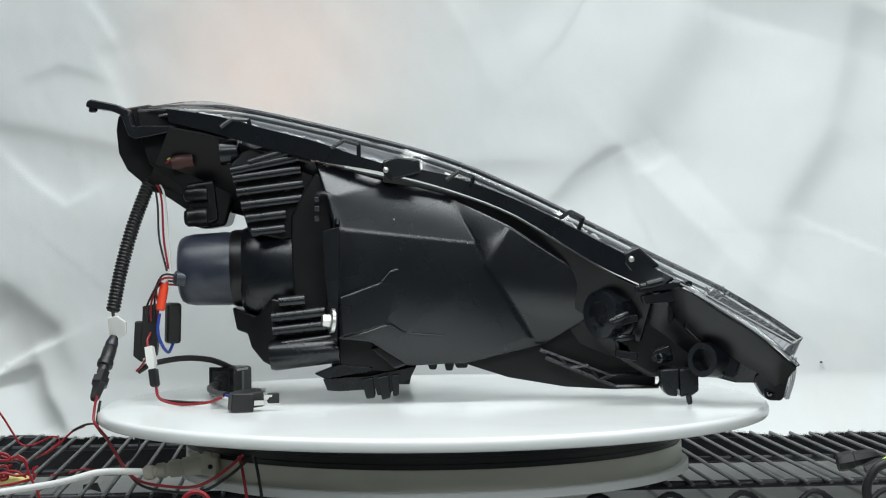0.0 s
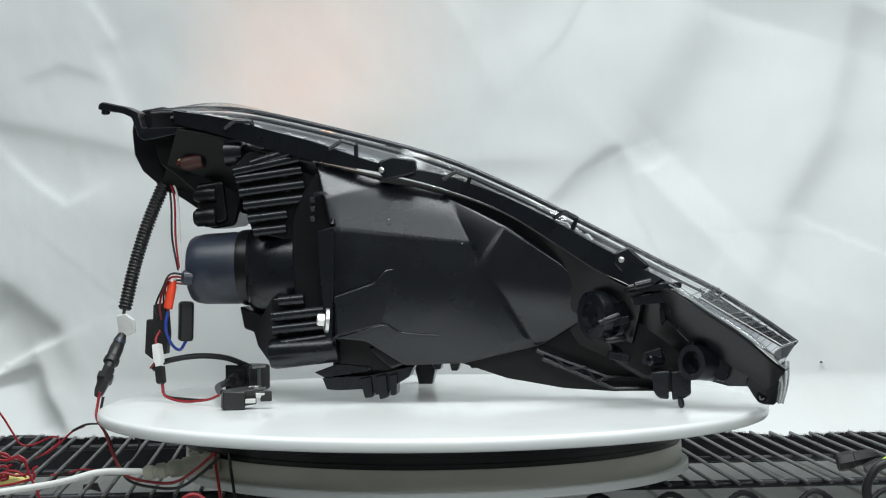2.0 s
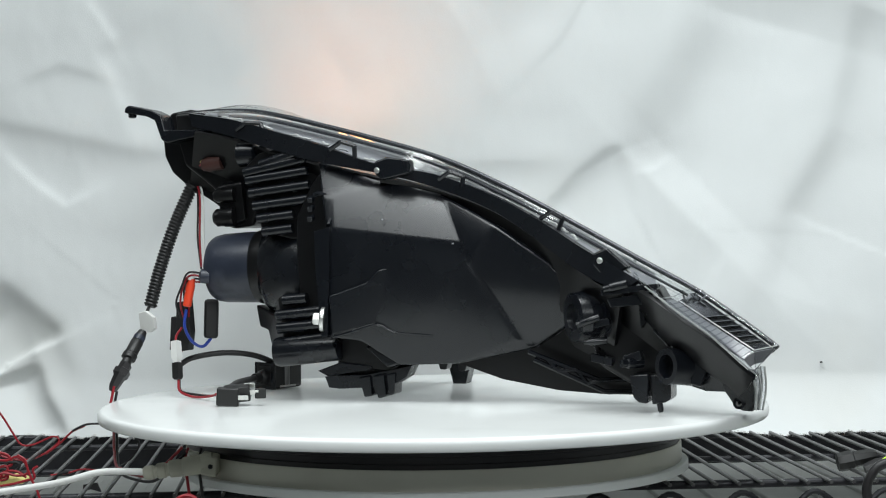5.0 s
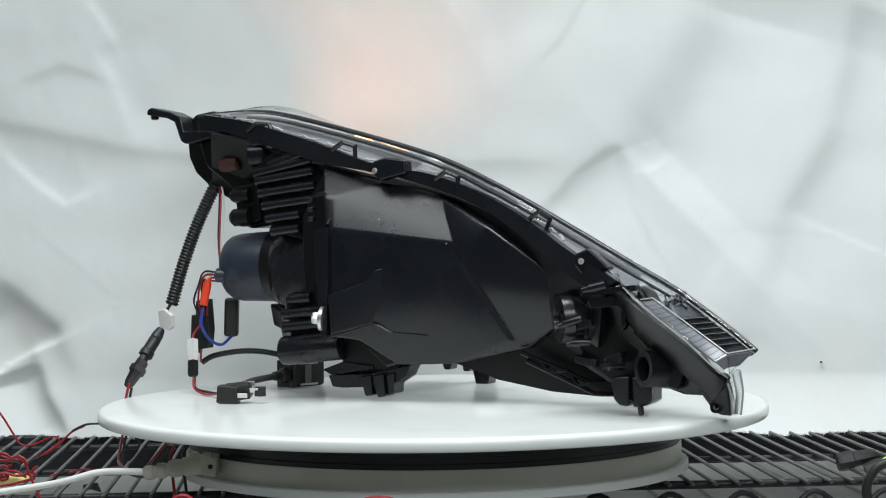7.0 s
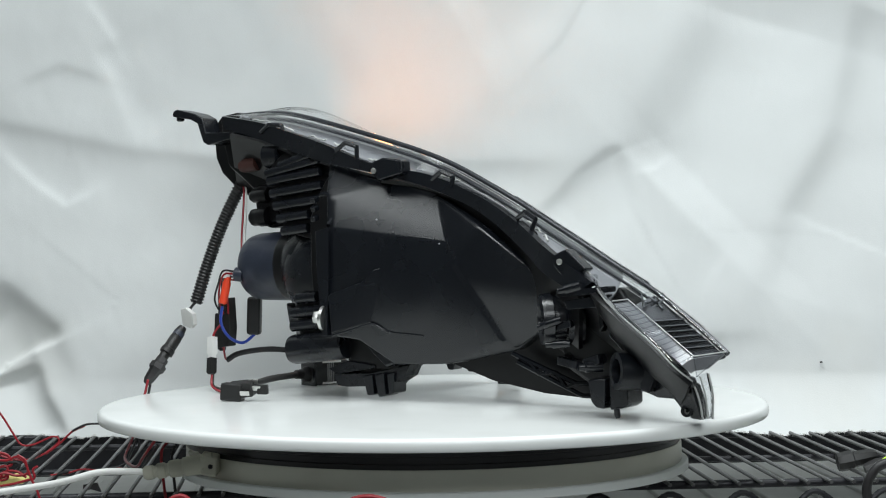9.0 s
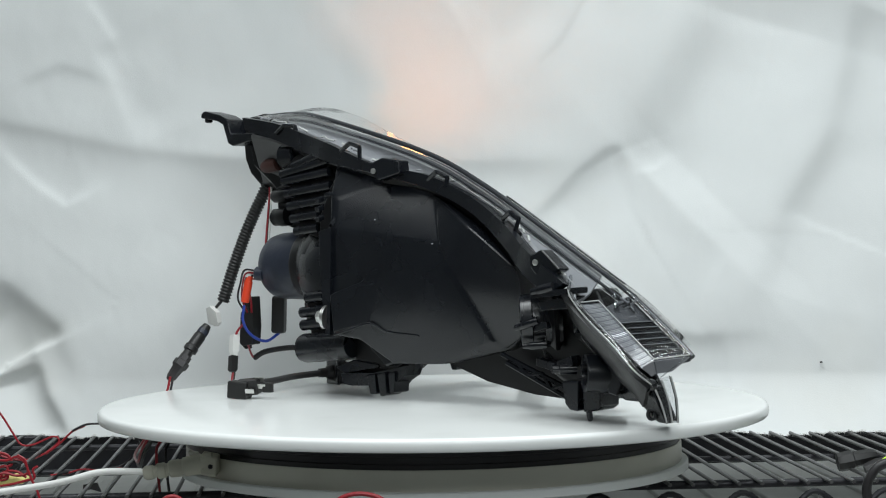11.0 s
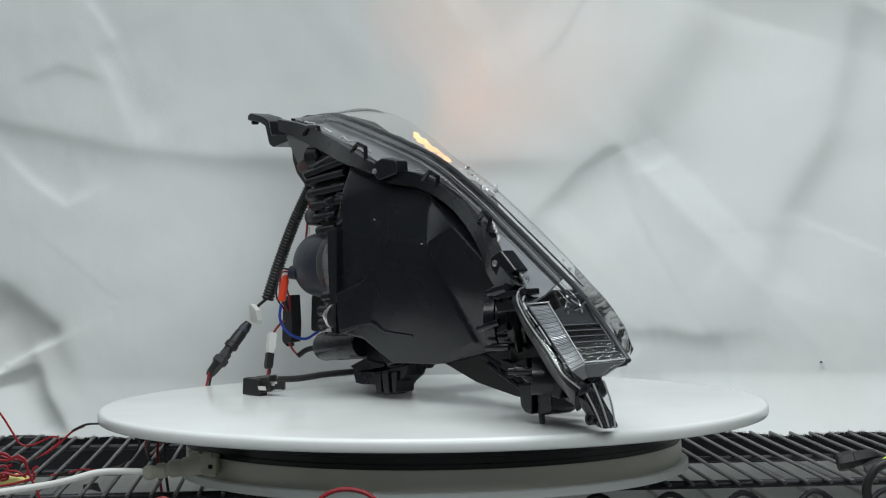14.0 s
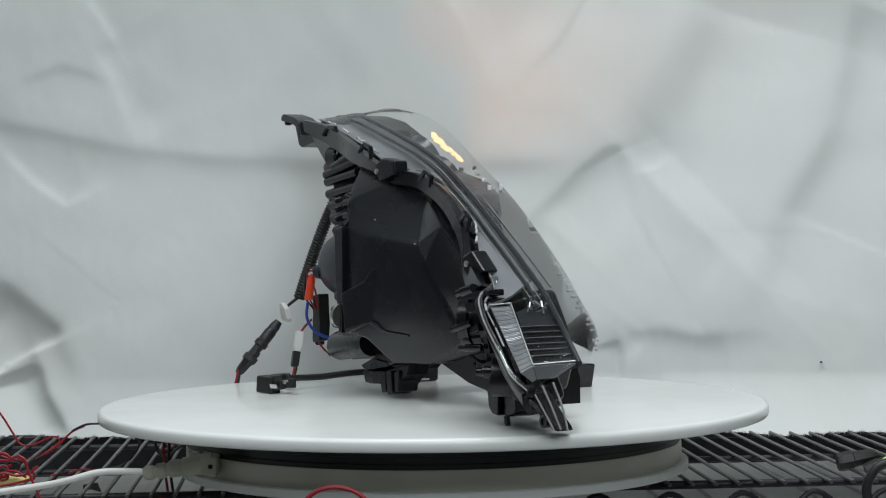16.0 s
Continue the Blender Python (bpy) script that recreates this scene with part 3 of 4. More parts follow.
    for q in ([(-6, 30, 34), (5, 30, 34), (3, 30, 26), (-3, 30, 26)], [(10, 40, 33), (21, 40, 33), (18, 40, 24), (12, 40, 24)], [(18, 110, 30), (35, 110, 29), (33, 110, 21), (23, 110, 21)]):
        part("lug", prism(B(), q, 16), PLASTIC, hl, bevel=0.0012)
    arm = [(-313, 12, 276), (-309, 12, 278), (-286, 12, 273), (-275, 12, 268), (-271, 12, 253), (-232, 12, 253), (-231, 12, 248), (-269, 12, 241), (-275, 12, 244), (-282, 12, 263), (-291, 12, 267), (-309, 12, 270), (-314, 12, 271)]
    part("mounting_arm", prism(B(), arm, 24), PLASTIC, hl, bevel=0.0015)
    part("arm_stud", lathe(B(), *[(-308, 18, 271), (-308, 18, 266)], [(0, 0), (0, 4), (4, 4), (5, 2.5), (5, 0)], 14), PLASTIC, hl)
    for q in ([(-231, 28, 230), (-192, 28, 233), (-190, 28, 217), (-229, 28, 214)], [(-226, 30, 200), (-200, 30, 204), (-196, 30, 166), (-212, 30, 160), (-222, 30, 164)], [(-235, 22, 241), (-205, 22, 245), (-198, 22, 239), (-233, 22, 233)]):
        part("socket_block", prism(B(), q, 40), PLASTIC_DULL, hl, bevel=0.003)
    for z, r0, r1 in ((191, 6.5, 7.5), (170, 8.5, 9.5)):
        part("knob", lathe(B(), (-206, 28, z), (-236, 27, z - 2), [(0, 0), (0, r1), (10, r1), (12, r0), (18, r0), (21, r0 * 0.7), (22, 0)], 20), PLASTIC_DULL, hl)
    part("signal_socket", lathe(B(), *[(-218, 26, 222), (-239, 26, 219)], [(0, 0), (0, 7), (14, 7), (20, 5.5), (20, 0)], 20), BROWN, hl, "brown bulb socket")
    part("socket_stub", lathe(B(), *[(-191, 8, 228), (-171, 8, 229)], [(0, 0), (0, 12), (16, 11), (18, 8), (18, 0)], 24), PLASTIC, hl)
    # lens skins
    ridge = mm(RIDGE)
    bulge = mm(BULGE)
    edge = mm([(-260, 30, 268), (-238, 16, 269), (-191, 9, 261), (-144, 3, 247), (-103, -5, 237), (-42, -13, 216), (14, -7, 205), (70, -15, 185), (119, -31, 161), (162, -57, 138), (209, -74, 111), (226, -94, 98), (257, -104, 78), (296, -114, 49)])
    mid = [a.lerp(b, 0.55) + Vector((0, 0.004, 0.006)) for a, b in zip(spline(ridge, 16), spline(bulge, 16))]
    rim = [p + Vector((-0.11, 0.055, -0.09)) * min(1, k / 5) * min(1, (len(bulge) - 1 - k) / 5) for k, p in enumerate(bulge)]
    part("lens_side", sheet(B(), [edge, ridge], 70), LENSEDGE, hl, "clear lens side wall with fine ribs")
    part("lens_front", sheet(B(), [ridge, mid, bulge, rim], 60), LENS, hl, "clear curved headlamp lens")
    part("lens_seam", tube(B(), [tuple((p + Vector((-0.0006, 0, -0.001))) * 1000) for p in spline(ridge, 24)], 2.3, 90, 10), DARKCHROME, hl, "dark seam along the lens ridge")
    # the two pale lines are highlights of the clear ridge, modelled as tubes
    for off, r, m in ((Vector((-0.0030, -0.003, -0.0042)), 0.3, MOULDED_GLINT), (Vector((-0.0045, -0.0045, -0.0066)), 1.3, DARKCHROME), (Vector((-0.0060, -0.0062, -0.0088)), 0.3, MOULDED_GLINT)):
        inner = [p + off for p in ridge]
        part("ridge_line", tube(B(), [tuple(p * 1000) for p in spline(inner[1:-2], 20)], r, 80, 8), m, hl, "thin line along the lens ridge, pale where it stands for a highlight")
    floor1 = [p + Vector((-0.003, 0.003, -0.004)) for p in spline(edge[1:-2], 16)]
    floor2 = [p + Vector((-0.003, 0.004, -0.0045)) for p in spline(ridge[:-3], 16)]
    part("inner_bezel", sheet(B(), [floor1, [a.lerp(b, 0.5) + Vector((0, 0.002, -0.002)) for a, b in zip(floor1, floor2)], floor2], 60, 0.002), BEZEL, hl, "grey ribbed inner bezel")
    wall = mm([(-237, 10, 252), (-196, 6, 243), (-149, 0, 228), (-103, -8, 217), (-42, -14, 204), (14, -10, 189), (69, -16, 167), (119, -30, 137), (157, -50, 111), (195, -66, 95), (229, -76, 85), (260, -88, 66), (294, -98, 39)])
    wall2 = [Vector((p.x - 0.03, p.y + 0.05, max(0.03, p.z - 0.055))) for p in wall]
    part("housing_wall", sheet(B(), [wall, [a.lerp(b, 0.5) for a, b in zip(wall, wall2)], wall2], 50, 0.003), PLASTIC_DULL, hl)
    # corner lamp: ribbed bright strip by the rim, dark slatted field by the ridge, sloping end below
    e0, e1, k0, k1, r0, r1 = mm([(229, -92, 97), (299, -113, 51), (235, -76, 98), (306, -106, 56), (250, -57, 105), (320, -77, 58)])
    low = Vector((0.306, -0.101, 0.040))
    inward = Vector((-0.29, 0.66, -0.69))
    deep = inward * 0.0025
    refl = part("corner_reflector", sheet(B(), [[e0 + deep, e0.lerp(e1, 0.5) + deep * 1.5, e1 + deep], [e0.lerp(k0, 0.5) + deep * 1.2, e0.lerp(e1, 0.5).lerp(k0.lerp(k1, 0.5), 0.5) + deep * 1.4, e1.lerp(k1, 0.5) + deep * 1.2], [k0 + deep, k0.lerp(k1, 0.5) + deep * 1.2, k1 + deep]], 24, 0.0015), RIBBED, hl, "bright ribbed corner reflector")
    for i in range(44):
        t = (i + 0.5) / 44
        a, b = e0.lerp(e1, t) + deep, k0.lerp(k1, t) + deep
        part("reflector_rib", tube(B(), [tuple(a * 1000), tuple((a.lerp(b, 0.5) + deep * (0.1 + 0.15 * math.sin(math.pi * t))) * 1000), tuple(b * 1000)], 0.55, 5, 5), RIBBED if i % 3 else SILVERGREY, refl)
    back = inward * 0.011
    field = part("slat_field", sheet(B(), [[k0 + back, k0.lerp(k1, 0.5) + back, k1 + back], [r0 + back * 0.6, r0.lerp(r1, 0.5) + back * 0.6, r1 + back * 0.5]], 12, 0.002), DARKCHROME, hl, "dark slatted field behind the corner lens")
    for i in range(6):
        t = 0.36 + i * 0.095
        a, b = k0.lerp(k1, t - 0.05) + inward * 0.006, r0.lerp(r1, 0.15 + 0.89 * (t - 0.05)) + inward * 0.004
        n = (b - a).cross(inward).normalized() * 0.0045
        part("slat", sheet(B(), [[a, a.lerp(b, 0.5), b], [a + n + inward * 0.005, a.lerp(b, 0.5) + n + inward * 0.006, b + n + inward * 0.004]], 6, 0.0008), DARKCHROME, field)
        part("slat_edge", tube(B(), [tuple(a * 1000), tuple(a.lerp(b, 0.5) * 1000), tuple(b * 1000)], 0.26, 3, 6), SILVERGREY, field, "pale moulded edge of a slat")
    rnd = random.Random(31)
    for i in range(9):
        c = k0.lerp(k1, rnd.uniform(0.02, 0.24)).lerp(r0.lerp(r1, rnd.uniform(0.0, 0.2)), rnd.uniform(0.25, 0.85)) + inward * 0.005
        d = Vector((rnd.uniform(-1, 1), rnd.uniform(-0.6, 0.2), rnd.uniform(-1, 0.6))) * 0.007
        part("corner_facet", tube(B(), [tuple((c - d) * 1000), tuple((c + inward * 0.002) * 1000), tuple((c + d) * 1000)], 0.8, 5, 5), rnd.choice((CHROME, SILVERGREY, DARKCHROME)), field)
    fill = inward * 0.003
    part("end_bezel", sheet(B(), [[e1 + fill, k1 + fill, r1 + fill], [e1.lerp(low, 0.6) + fill, k1.lerp(low, 0.6) + fill, r1.lerp(low, 0.6) + fill]], 10, 0.001), BEZEL, hl, "grey bezel at the lower end of the corner lens")
    part("corner_end", sheet(B(), [[k1, k1.lerp(r1, 0.5), r1], [k1.lerp(low, 0.5), k1.lerp(r1, 0.5).lerp(low, 0.5), r1.lerp(low, 0.5)], [low, low + Vector((0.0004, 0, 0)), low + Vector((0.0008, 0, 0))]], 10), LENSEDGE, hl, "clear sloping end of the corner lens")
    part("corner_face", sheet(B(), [[k0, k0.lerp(k1, 0.5), k1], [r0, r0.lerp(r1, 0.5), r1]], 12), LENS, hl, "clear face of the corner lens")
    for a, b, r in ((k0, k1, 0.5), (e0, k0, 0.6), (k0, r0, 0.4), (k1, r1, 0.52), (e1, k1, 0.4), (r0, r1, 0.45), (k1, low, 0.4), (r1, low, 0.45)):
        part("lens_fold", tube(B(), [tuple(a * 1000), tuple(a.lerp(b, 0.5) * 1000), tuple(b * 1000)], r, 3, 8), LENSEDGE if r < 0.5 else MOULDED_GLINT, hl)
    part("lens_rim", tube(B(), [tuple((p + Vector((0.0006, -0.0012, 0.0008))) * 1000) for p in (mm([(200, -64, 116), (204, -72, 110), (212, -84, 107), (222, -95, 102), (232, -101, 95), (250, -108, 83), (275, -114, 66), (296, -117, 48), (309, -111, 36)]))], 1.7, 60, 8), LENSEDGE, hl, "thick clear rim of the corner lens")
    part("rim_line", tube(B(), [(213, -87, 107), (222, -97, 102), (232, -103, 95), (250, -110, 83), (275, -116, 66), (296, -119, 48), (308, -113, 37)], 0.7, 50, 6), MOULDED_GLINT, hl, "bright line along the clear rim")
    rnd = random.Random(8)
    line = spline(edge[1:], 240)
    k = 4
    while k < 225:
        n = rnd.randint(3, 11)
        bit = [tuple((p + Vector((rnd.uniform(-1, 1), -0.5, rnd.uniform(-1, 1))) * 0.0012) * 1000) for p in line[k:k + n]]
        if k > 170:
            bit = [tuple(p * 1000) for p in line[k:k + n]]
        part("rim_chip", tube(B(), bit, rnd.uniform(0.8, 1.6) * (1 if k < 170 else 0.65), max(4, n), 6), rnd.choice((MOULDED_GLINT, SILVERGREY, MOULDED_GLINT)), hl, "bright moulded edge of the lens")
        k += n + (rnd.randint(0, 9) if k < 170 else 0)
    part("lens_end_tab", sheet(B(), [mm([(304, -106, 38), (306, -97, 22), (304, -86, 6)]), mm([(312, -92, 42), (312, -84, 24), (308, -76, 5)])], 12, 0.003), LENSEDGE, hl, "clear lens end tab")
    for q in ([(304, -106, 38), (306, -97, 22), (304, -86, 6)], [(312, -92, 42), (312, -84, 24), (308, -76, 5)], [(308, -99, 40), (309, -91, 23), (306, -81, 6)]):
        part("tab_edge", tube(B(), q, 0.8, 14, 6), MOULDED_GLINT, hl)
    # sparkle highlights along the front of the lens, put in as pale beads
    rnd = random.Random(77)
    line = spline(bulge, 120)
    for i in range(34):
        p = line[78 + i] + Vector((-0.004 * (i % 3), 0.001 * (i % 3) + 0.001, -0.005 - 0.002 * (i % 2)))
        part("lens_sparkle", lathe(B(), tuple(p * 1000), tuple((p + Vector((0.003, -0.004, 0.001))) * 1000), [(0, 0), (0, rnd.uniform(0.9, 1.7)), (1.4, 1.0), (2.2, 0)], 7), MOULDED_GLINT if i % 4 else LENSEDGE, hl)
    # lamps
    for name, lab, c, r, mat in (("signal_lamp", "lit amber turn signal", (-158, 66, 214), 17, AMBER), ("position_lamp", "lit warm white position lamp", (-98, 52, 192), 16, WHITELED)):
        q = (c[0] - 3, c[1] + 26, c[2] + 15)
        part(name, lathe(B(), c, q, [(0, 0), (0, r), (2, r), (2, 0)], 28), mat, hl, lab)
        # baffle added to bound the glow that falls on the cloth
        part("lamp_baffle", lathe(B(), c, q, [(-1, 0), (-1, r + 2), (34, r + 5), (34, r + 4), (2.5, r + 0.5)], 28), DARKCHROME, hl, "dark chrome baffle added round the lamp")
    rnd = random.Random(12)
    # facets glow by themselves, since the signal lamp's disc faces away
    for i in range(9):
        t = i / 8
        c = Vector((-112 + 52 * t, 75 - 3 * t, 246.5 - 25 * t)) + Vector((rnd.uniform(-1, 1), rnd.uniform(-1, 1), rnd.uniform(-1.2, 1.2)))
        w = 4.6 - 2.6 * t + rnd.uniform(-0.6, 0.6)
        part("signal_window", prism(B(), [(c.x - 5.5, c.y, c.z + 3 + w * 0.3), (c.x, c.y + 1, c.z + w * 0.6), (c.x + 5, c.y, c.z - 2), (c.x + 2, c.y, c.z - 2 - w * 0.4), (c.x - 4, c.y - 1, c.z - w * 0.4)], 1.2), AMBERLENS, hl, "glowing amber signal facet", bevel=0.0004)
    for i in range(11):
        t = i / 10
        c = Vector((-24 + 34 * t, 50 + 22 * t, 214 - 26 * t)) + Vector((rnd.uniform(-3, 3), rnd.uniform(-3, 3), rnd.uniform(-4, 4)))
        a, b = rnd.uniform(2, 4.5), rnd.uniform(1, 3)
        part("reflector_facet", prism(B(), [(c.x - a, c.y, c.z + b), (c.x, c.y + 2, c.z + b * 0.8), (c.x + a, c.y, c.z - b), (c.x - a * 0.3, c.y - 1, c.z - b * 1.4)], 1.2), RIBBED if i % 2 else CHROME, hl, "bright chromed reflector facet", bevel=0.0004)
    gleam = [p + Vector((0.003, 0.009, -0.003)) for p in spline(ridge, 60)[34:50]]
    part("ridge_gleam", tube(B(), [tuple(p * 1000) for p in gleam], 0.9, 24, 8), CHROME, hl, "bright chromed bezel edge by the ridge")
    # projector ring seen through the lens
    ring = part("projector_ring", lathe(B(), (-46, 66, 170), (-46, 96, 176), [(0, 20), (0, 26), (18, 30), (22, 30), (22, 26), (4, 20), (0, 20)], 40), CHROME, hl, "chrome projector ring")
    part("projector_glass", lathe(B(), (-46, 62, 169), (-46, 96, 176), [(0, 0), (0, 19), (8, 18), (16, 12), (19, 0)], 32), LENS, ring, "round projector glass")
    return hl


# ---- wiring that rides on the table ----
def build_harness():
    h = thing("wiring_harness", "corrugated black conduit with red and white wires and plugs", "wiring")
    part("conduit", tube(B(), [(-262, 58, 206), (-276, 44, 165), (-286, 32, 125), (-293, 20, 84)], 5.4, 160, 16, 1.3), CONDUIT, h, "corrugated black conduit", smooth=60)
    part("lead", tube(B(), [(-240, 30, 222), (-250, 40, 217), (-262, 58, 206)], 1.4, 14, 8), RED, h)
    part("lead", tube(B(), [(-240, 28, 224), (-249, 38, 220), (-261, 57, 208)], 0.9, 14, 8), YELLOW, h)
    part("lead", tube(B(), [(-258, 56, 207), (-248, 46, 190), (-244, 38, 150), (-241, 30, 120), (-244, 20, 108)], 1.0, 30, 8), WHITEW, h)
    part("lead", tube(B(), [(-259, 55, 206), (-251, 46, 188), (-248, 38, 150), (-243, 30, 122)], 1.0, 30, 8), RED, h)
    part("lead", tube(B(), [(-259, 57, 204), (-255, 50, 180), (-253, 44, 150), (-245, 34, 120)], 1.0, 30, 8), BLACKW, h)
    part("lead", tube(B(), [(-293, 20, 86), (-290, 6, 78), (-288, -2, 72)], 1.6, 8, 8), BLACKW, h)
    part("wire_label", prism(B(), [(-294, -3, 79), (-285, -6, 81), (-277, -5, 75), (-277, -3, 64), (-284, 0, 60), (-293, -1, 63)], 6), PAPER, h, "white folded paper wire label", bevel=0.001)
    plug = part("plug", lathe(B(), (-288, -8, 60), (-295, -34, 28), [(-2, 0), (-2, 4), (3, 5.2), (10, 5.4), (11, 6.2), (24, 6.2), (25, 7.2), (30, 7.2), (31, 5), (38, 5), (38, 0)], 10), CONDUIT, h, "round black waterproof plug")
    part("seal", lathe(B(), (-288, -8, 60), (-295, -34, 28), [(4, 0), (4, 5.7), (9, 5.7), (9, 0)], 16), RUBBER, plug, "dark blue plug seal")
    part("plug_tail", lathe(B(), (-294, -33, 29), (-299, -50, 8), [(-4, 0), (-4, 6), (2, 6), (3, 8), (9, 8), (11, 6), (22, 5), (26, 3.4), (26, 0)], 6), BLACKW, h)
    # leads behind the cap
    for i, (m, o) in enumerate(((RED, 0), (BLACKW, 3), (RED, 6), (BLACKW, -3))):
        part("lead", tube(B(), [(-230, 10 + o, 113 - o), (-244, 6 + o, 114 - o), (-252, 8 + o, 104), (-257 + o, 12 + o, 88), (-258 + o, 20, 74)], 1.0, 20, 8), m, h)
    part("cap_grommet", lathe(B(), (-226, 12, 113), (-238, 8, 114), [(0, 0), (0, 7), (8, 7), (10, 4), (10, 0)], 14), RUBBER, h)
    sleeve = part("sleeve", lathe(B(), (-243, 9, 111), (-248, 6, 82), [(0, 0), (0, 3.2), (5, 3.6), (5, 4.2), (26, 4.2), (27, 3), (27, 0)], 14), ORANGE, h, "orange crimp sleeve")
    part("sleeve_end", lathe(B(), (-242, 10, 117), (-245, 8, 108), [(0, 0), (0, 3.3), (8, 3.3), (8, 0)], 14), WHITEW, sleeve, "white crimp end")
    part("lead", tube(B(), [(-248, 6, 82), (-250, 6, 66), (-247, 14, 52), (-244, 32, 45), (-242, 48, 52)], 1.5, 24, 8), BLUE, h)
    part("driver_box", box(B(), (-242, 49, 71), (14, 12, 38), (0, 2, 24)), CONDUIT, h, "small black driver box", bevel=0.003)
    fuse = part("fuse_holder", prism(B(), [(-266, 22, 88), (-254, 22, 90), (-252, 22, 60), (-254, 22, 42), (-268, 22, 40), (-266, 22, 62)], 12), CONDUIT, h, "black fuse holder", bevel=0.002)
    part("fuse_lid", prism(B(), [(-274, 26, 74), (-266, 26, 74), (-268, 26, 36), (-276, 26, 42)], 10), BLACKW, fuse, bevel=0.001)
    part("lead", tube(B(), [(-258, 16, 64), (-260, 8, 56), (-256, 0, 48), (-255, -1, 42)], 1.2, 14, 8), RED, h)
    part("small_plug", lathe(B(), (-257, 1, 52), (-253, -5, 30), [(0, 0), (0, 5), (16, 5.4), (18, 4), (24, 4), (24, 0)], 4), WHITEW, h, "white two-pin plug")
    part("small_socket", lathe(B(), (-253, -5, 32), (-250, -10, 12), [(0, 0), (0, 5), (14, 5), (16, 3.5), (16, 0)], 4), CONDUIT, h, "black two-pin socket")
    for o, m in ((0, RED), (2.2, BLACKW)):
        part("lead", tube(B(), [(-250, -9 + o, 16), (-246, -14 + o, 6), (-226, -26 + o, 2 + o), (-200, -44 + o, 5), (-186, -54 + o, 10)], 1.2, 24, 8), m, h)
    part("cable", tube(B(), [(-275, 46, 26), (-262, 50, 33), (-235, 62, 37), (-210, 76, 34), (-190, 92, 24)], 2.8, 30, 10), BLACKW, h, "black sleeved cable")
    part("lead", tube(B(), [(-262, 24, 42), (-270, 36, 32), (-276, 45, 27)], 1.1, 10, 8), RED, h)
    # supply pair that leaves over the plate's rim
    for o, m in ((0, RED), (3, BLACKW)):
        part("supply_lead", tube(B(), [(p[0] + o, p[1], p[2] - 1.5 * o) for p in [(-296, -50, 13), (-298, -52, -0), (-297, -58, -10), (-284, -75, -21), (-265, -110, -39), (-246, -140, -50), (-217, -165, -52), (-191, -185, -49), (-169, -200, -36), (-152, -206, -22)]], 1.3, 60, 8), m, h)
        part("supply_lead", tube(B(), [(-158 + 4 * o, -182, -26), (-154 + 4 * o, -196, -34), (-150 + 4 * o, -198, -60), (-148 + 4 * o, -196, -84)], 1.3, 14, 8), m, h)
    return h


def build_relay():
    r = thing("relay_module", "black potted relay box with printed label", "relay")
    part("body", box(B(), (-194, 102, 13), (24, 42, 25), (0, 0, -22)), CONDUIT, r, bevel=0.003)
    part("lip", box(B(), (-201, 84, 13), (27, 3, 27), (0, 0, -22)), PLASTIC, r, bevel=0.001)
    lab = part("paper_label", box(B(), (-183, 98, 13), (0.6, 22, 23), (0, 0, -22)), PAPER, r, "white printed label")
    for i in range(6):
        part("print_bar", box(B(), (-182.4 + 0.12 * i, 90.5 + 3.0 * i, 13), (0.6, 1.2, 18), (0, 0, -22)), GREYPRINT, lab, "grey print bar")
    part("gland", lathe(B(), (-201, 84, 12), (-206, 70, 12), [(0, 0), (0, 8), (6, 7), (8, 5), (16, 4.5), (16, 0)], 14), BLACKW, r)
    part("cable", tube(B(), [(-205, 72, 12), (-206, 30, 11), (-196, -10, 10), (-182, -52, 12)], 3.2, 24, 10), BLACKW, r)
    part("lead", tube(B(), [(-186, -46, 12), (-176, -60, 12), (-166, -72, 12)], 1.4, 10, 8), BLUE, r)
    part("lead", tube(B(), [(-186, -48, 10), (-175, -64, 9), (-163, -76, 9)], 1.4, 10, 8), WHITEW, r)
    s = thing("relay_plug", "black relay plug with bright blade terminals", "plug")
    part("body", box(B(), (-160, -76, 11), (24, 16, 14), (8, -6, 20)), CONDUIT, s, bevel=0.0015)
    part("block", box(B(), (-166, -82, 8.5), (20, 14, 16), (0, 4, 20)), CONDUIT, s, bevel=0.0015)
    for c in ((-150, -85, 8), (-144, -76, 12), (-150, -72, 18)):
        part("blade", box(B(), c, (9, 0.8, 4.5), (20, 0, 20)), STEEL, s, "bright blade terminal", bevel=0.0004)
    part("ear", box(B(), (-139, -72, 11), (10, 5, 9), (0, 0, 20)), CONDUIT, s, bevel=0.001)
    return r, s


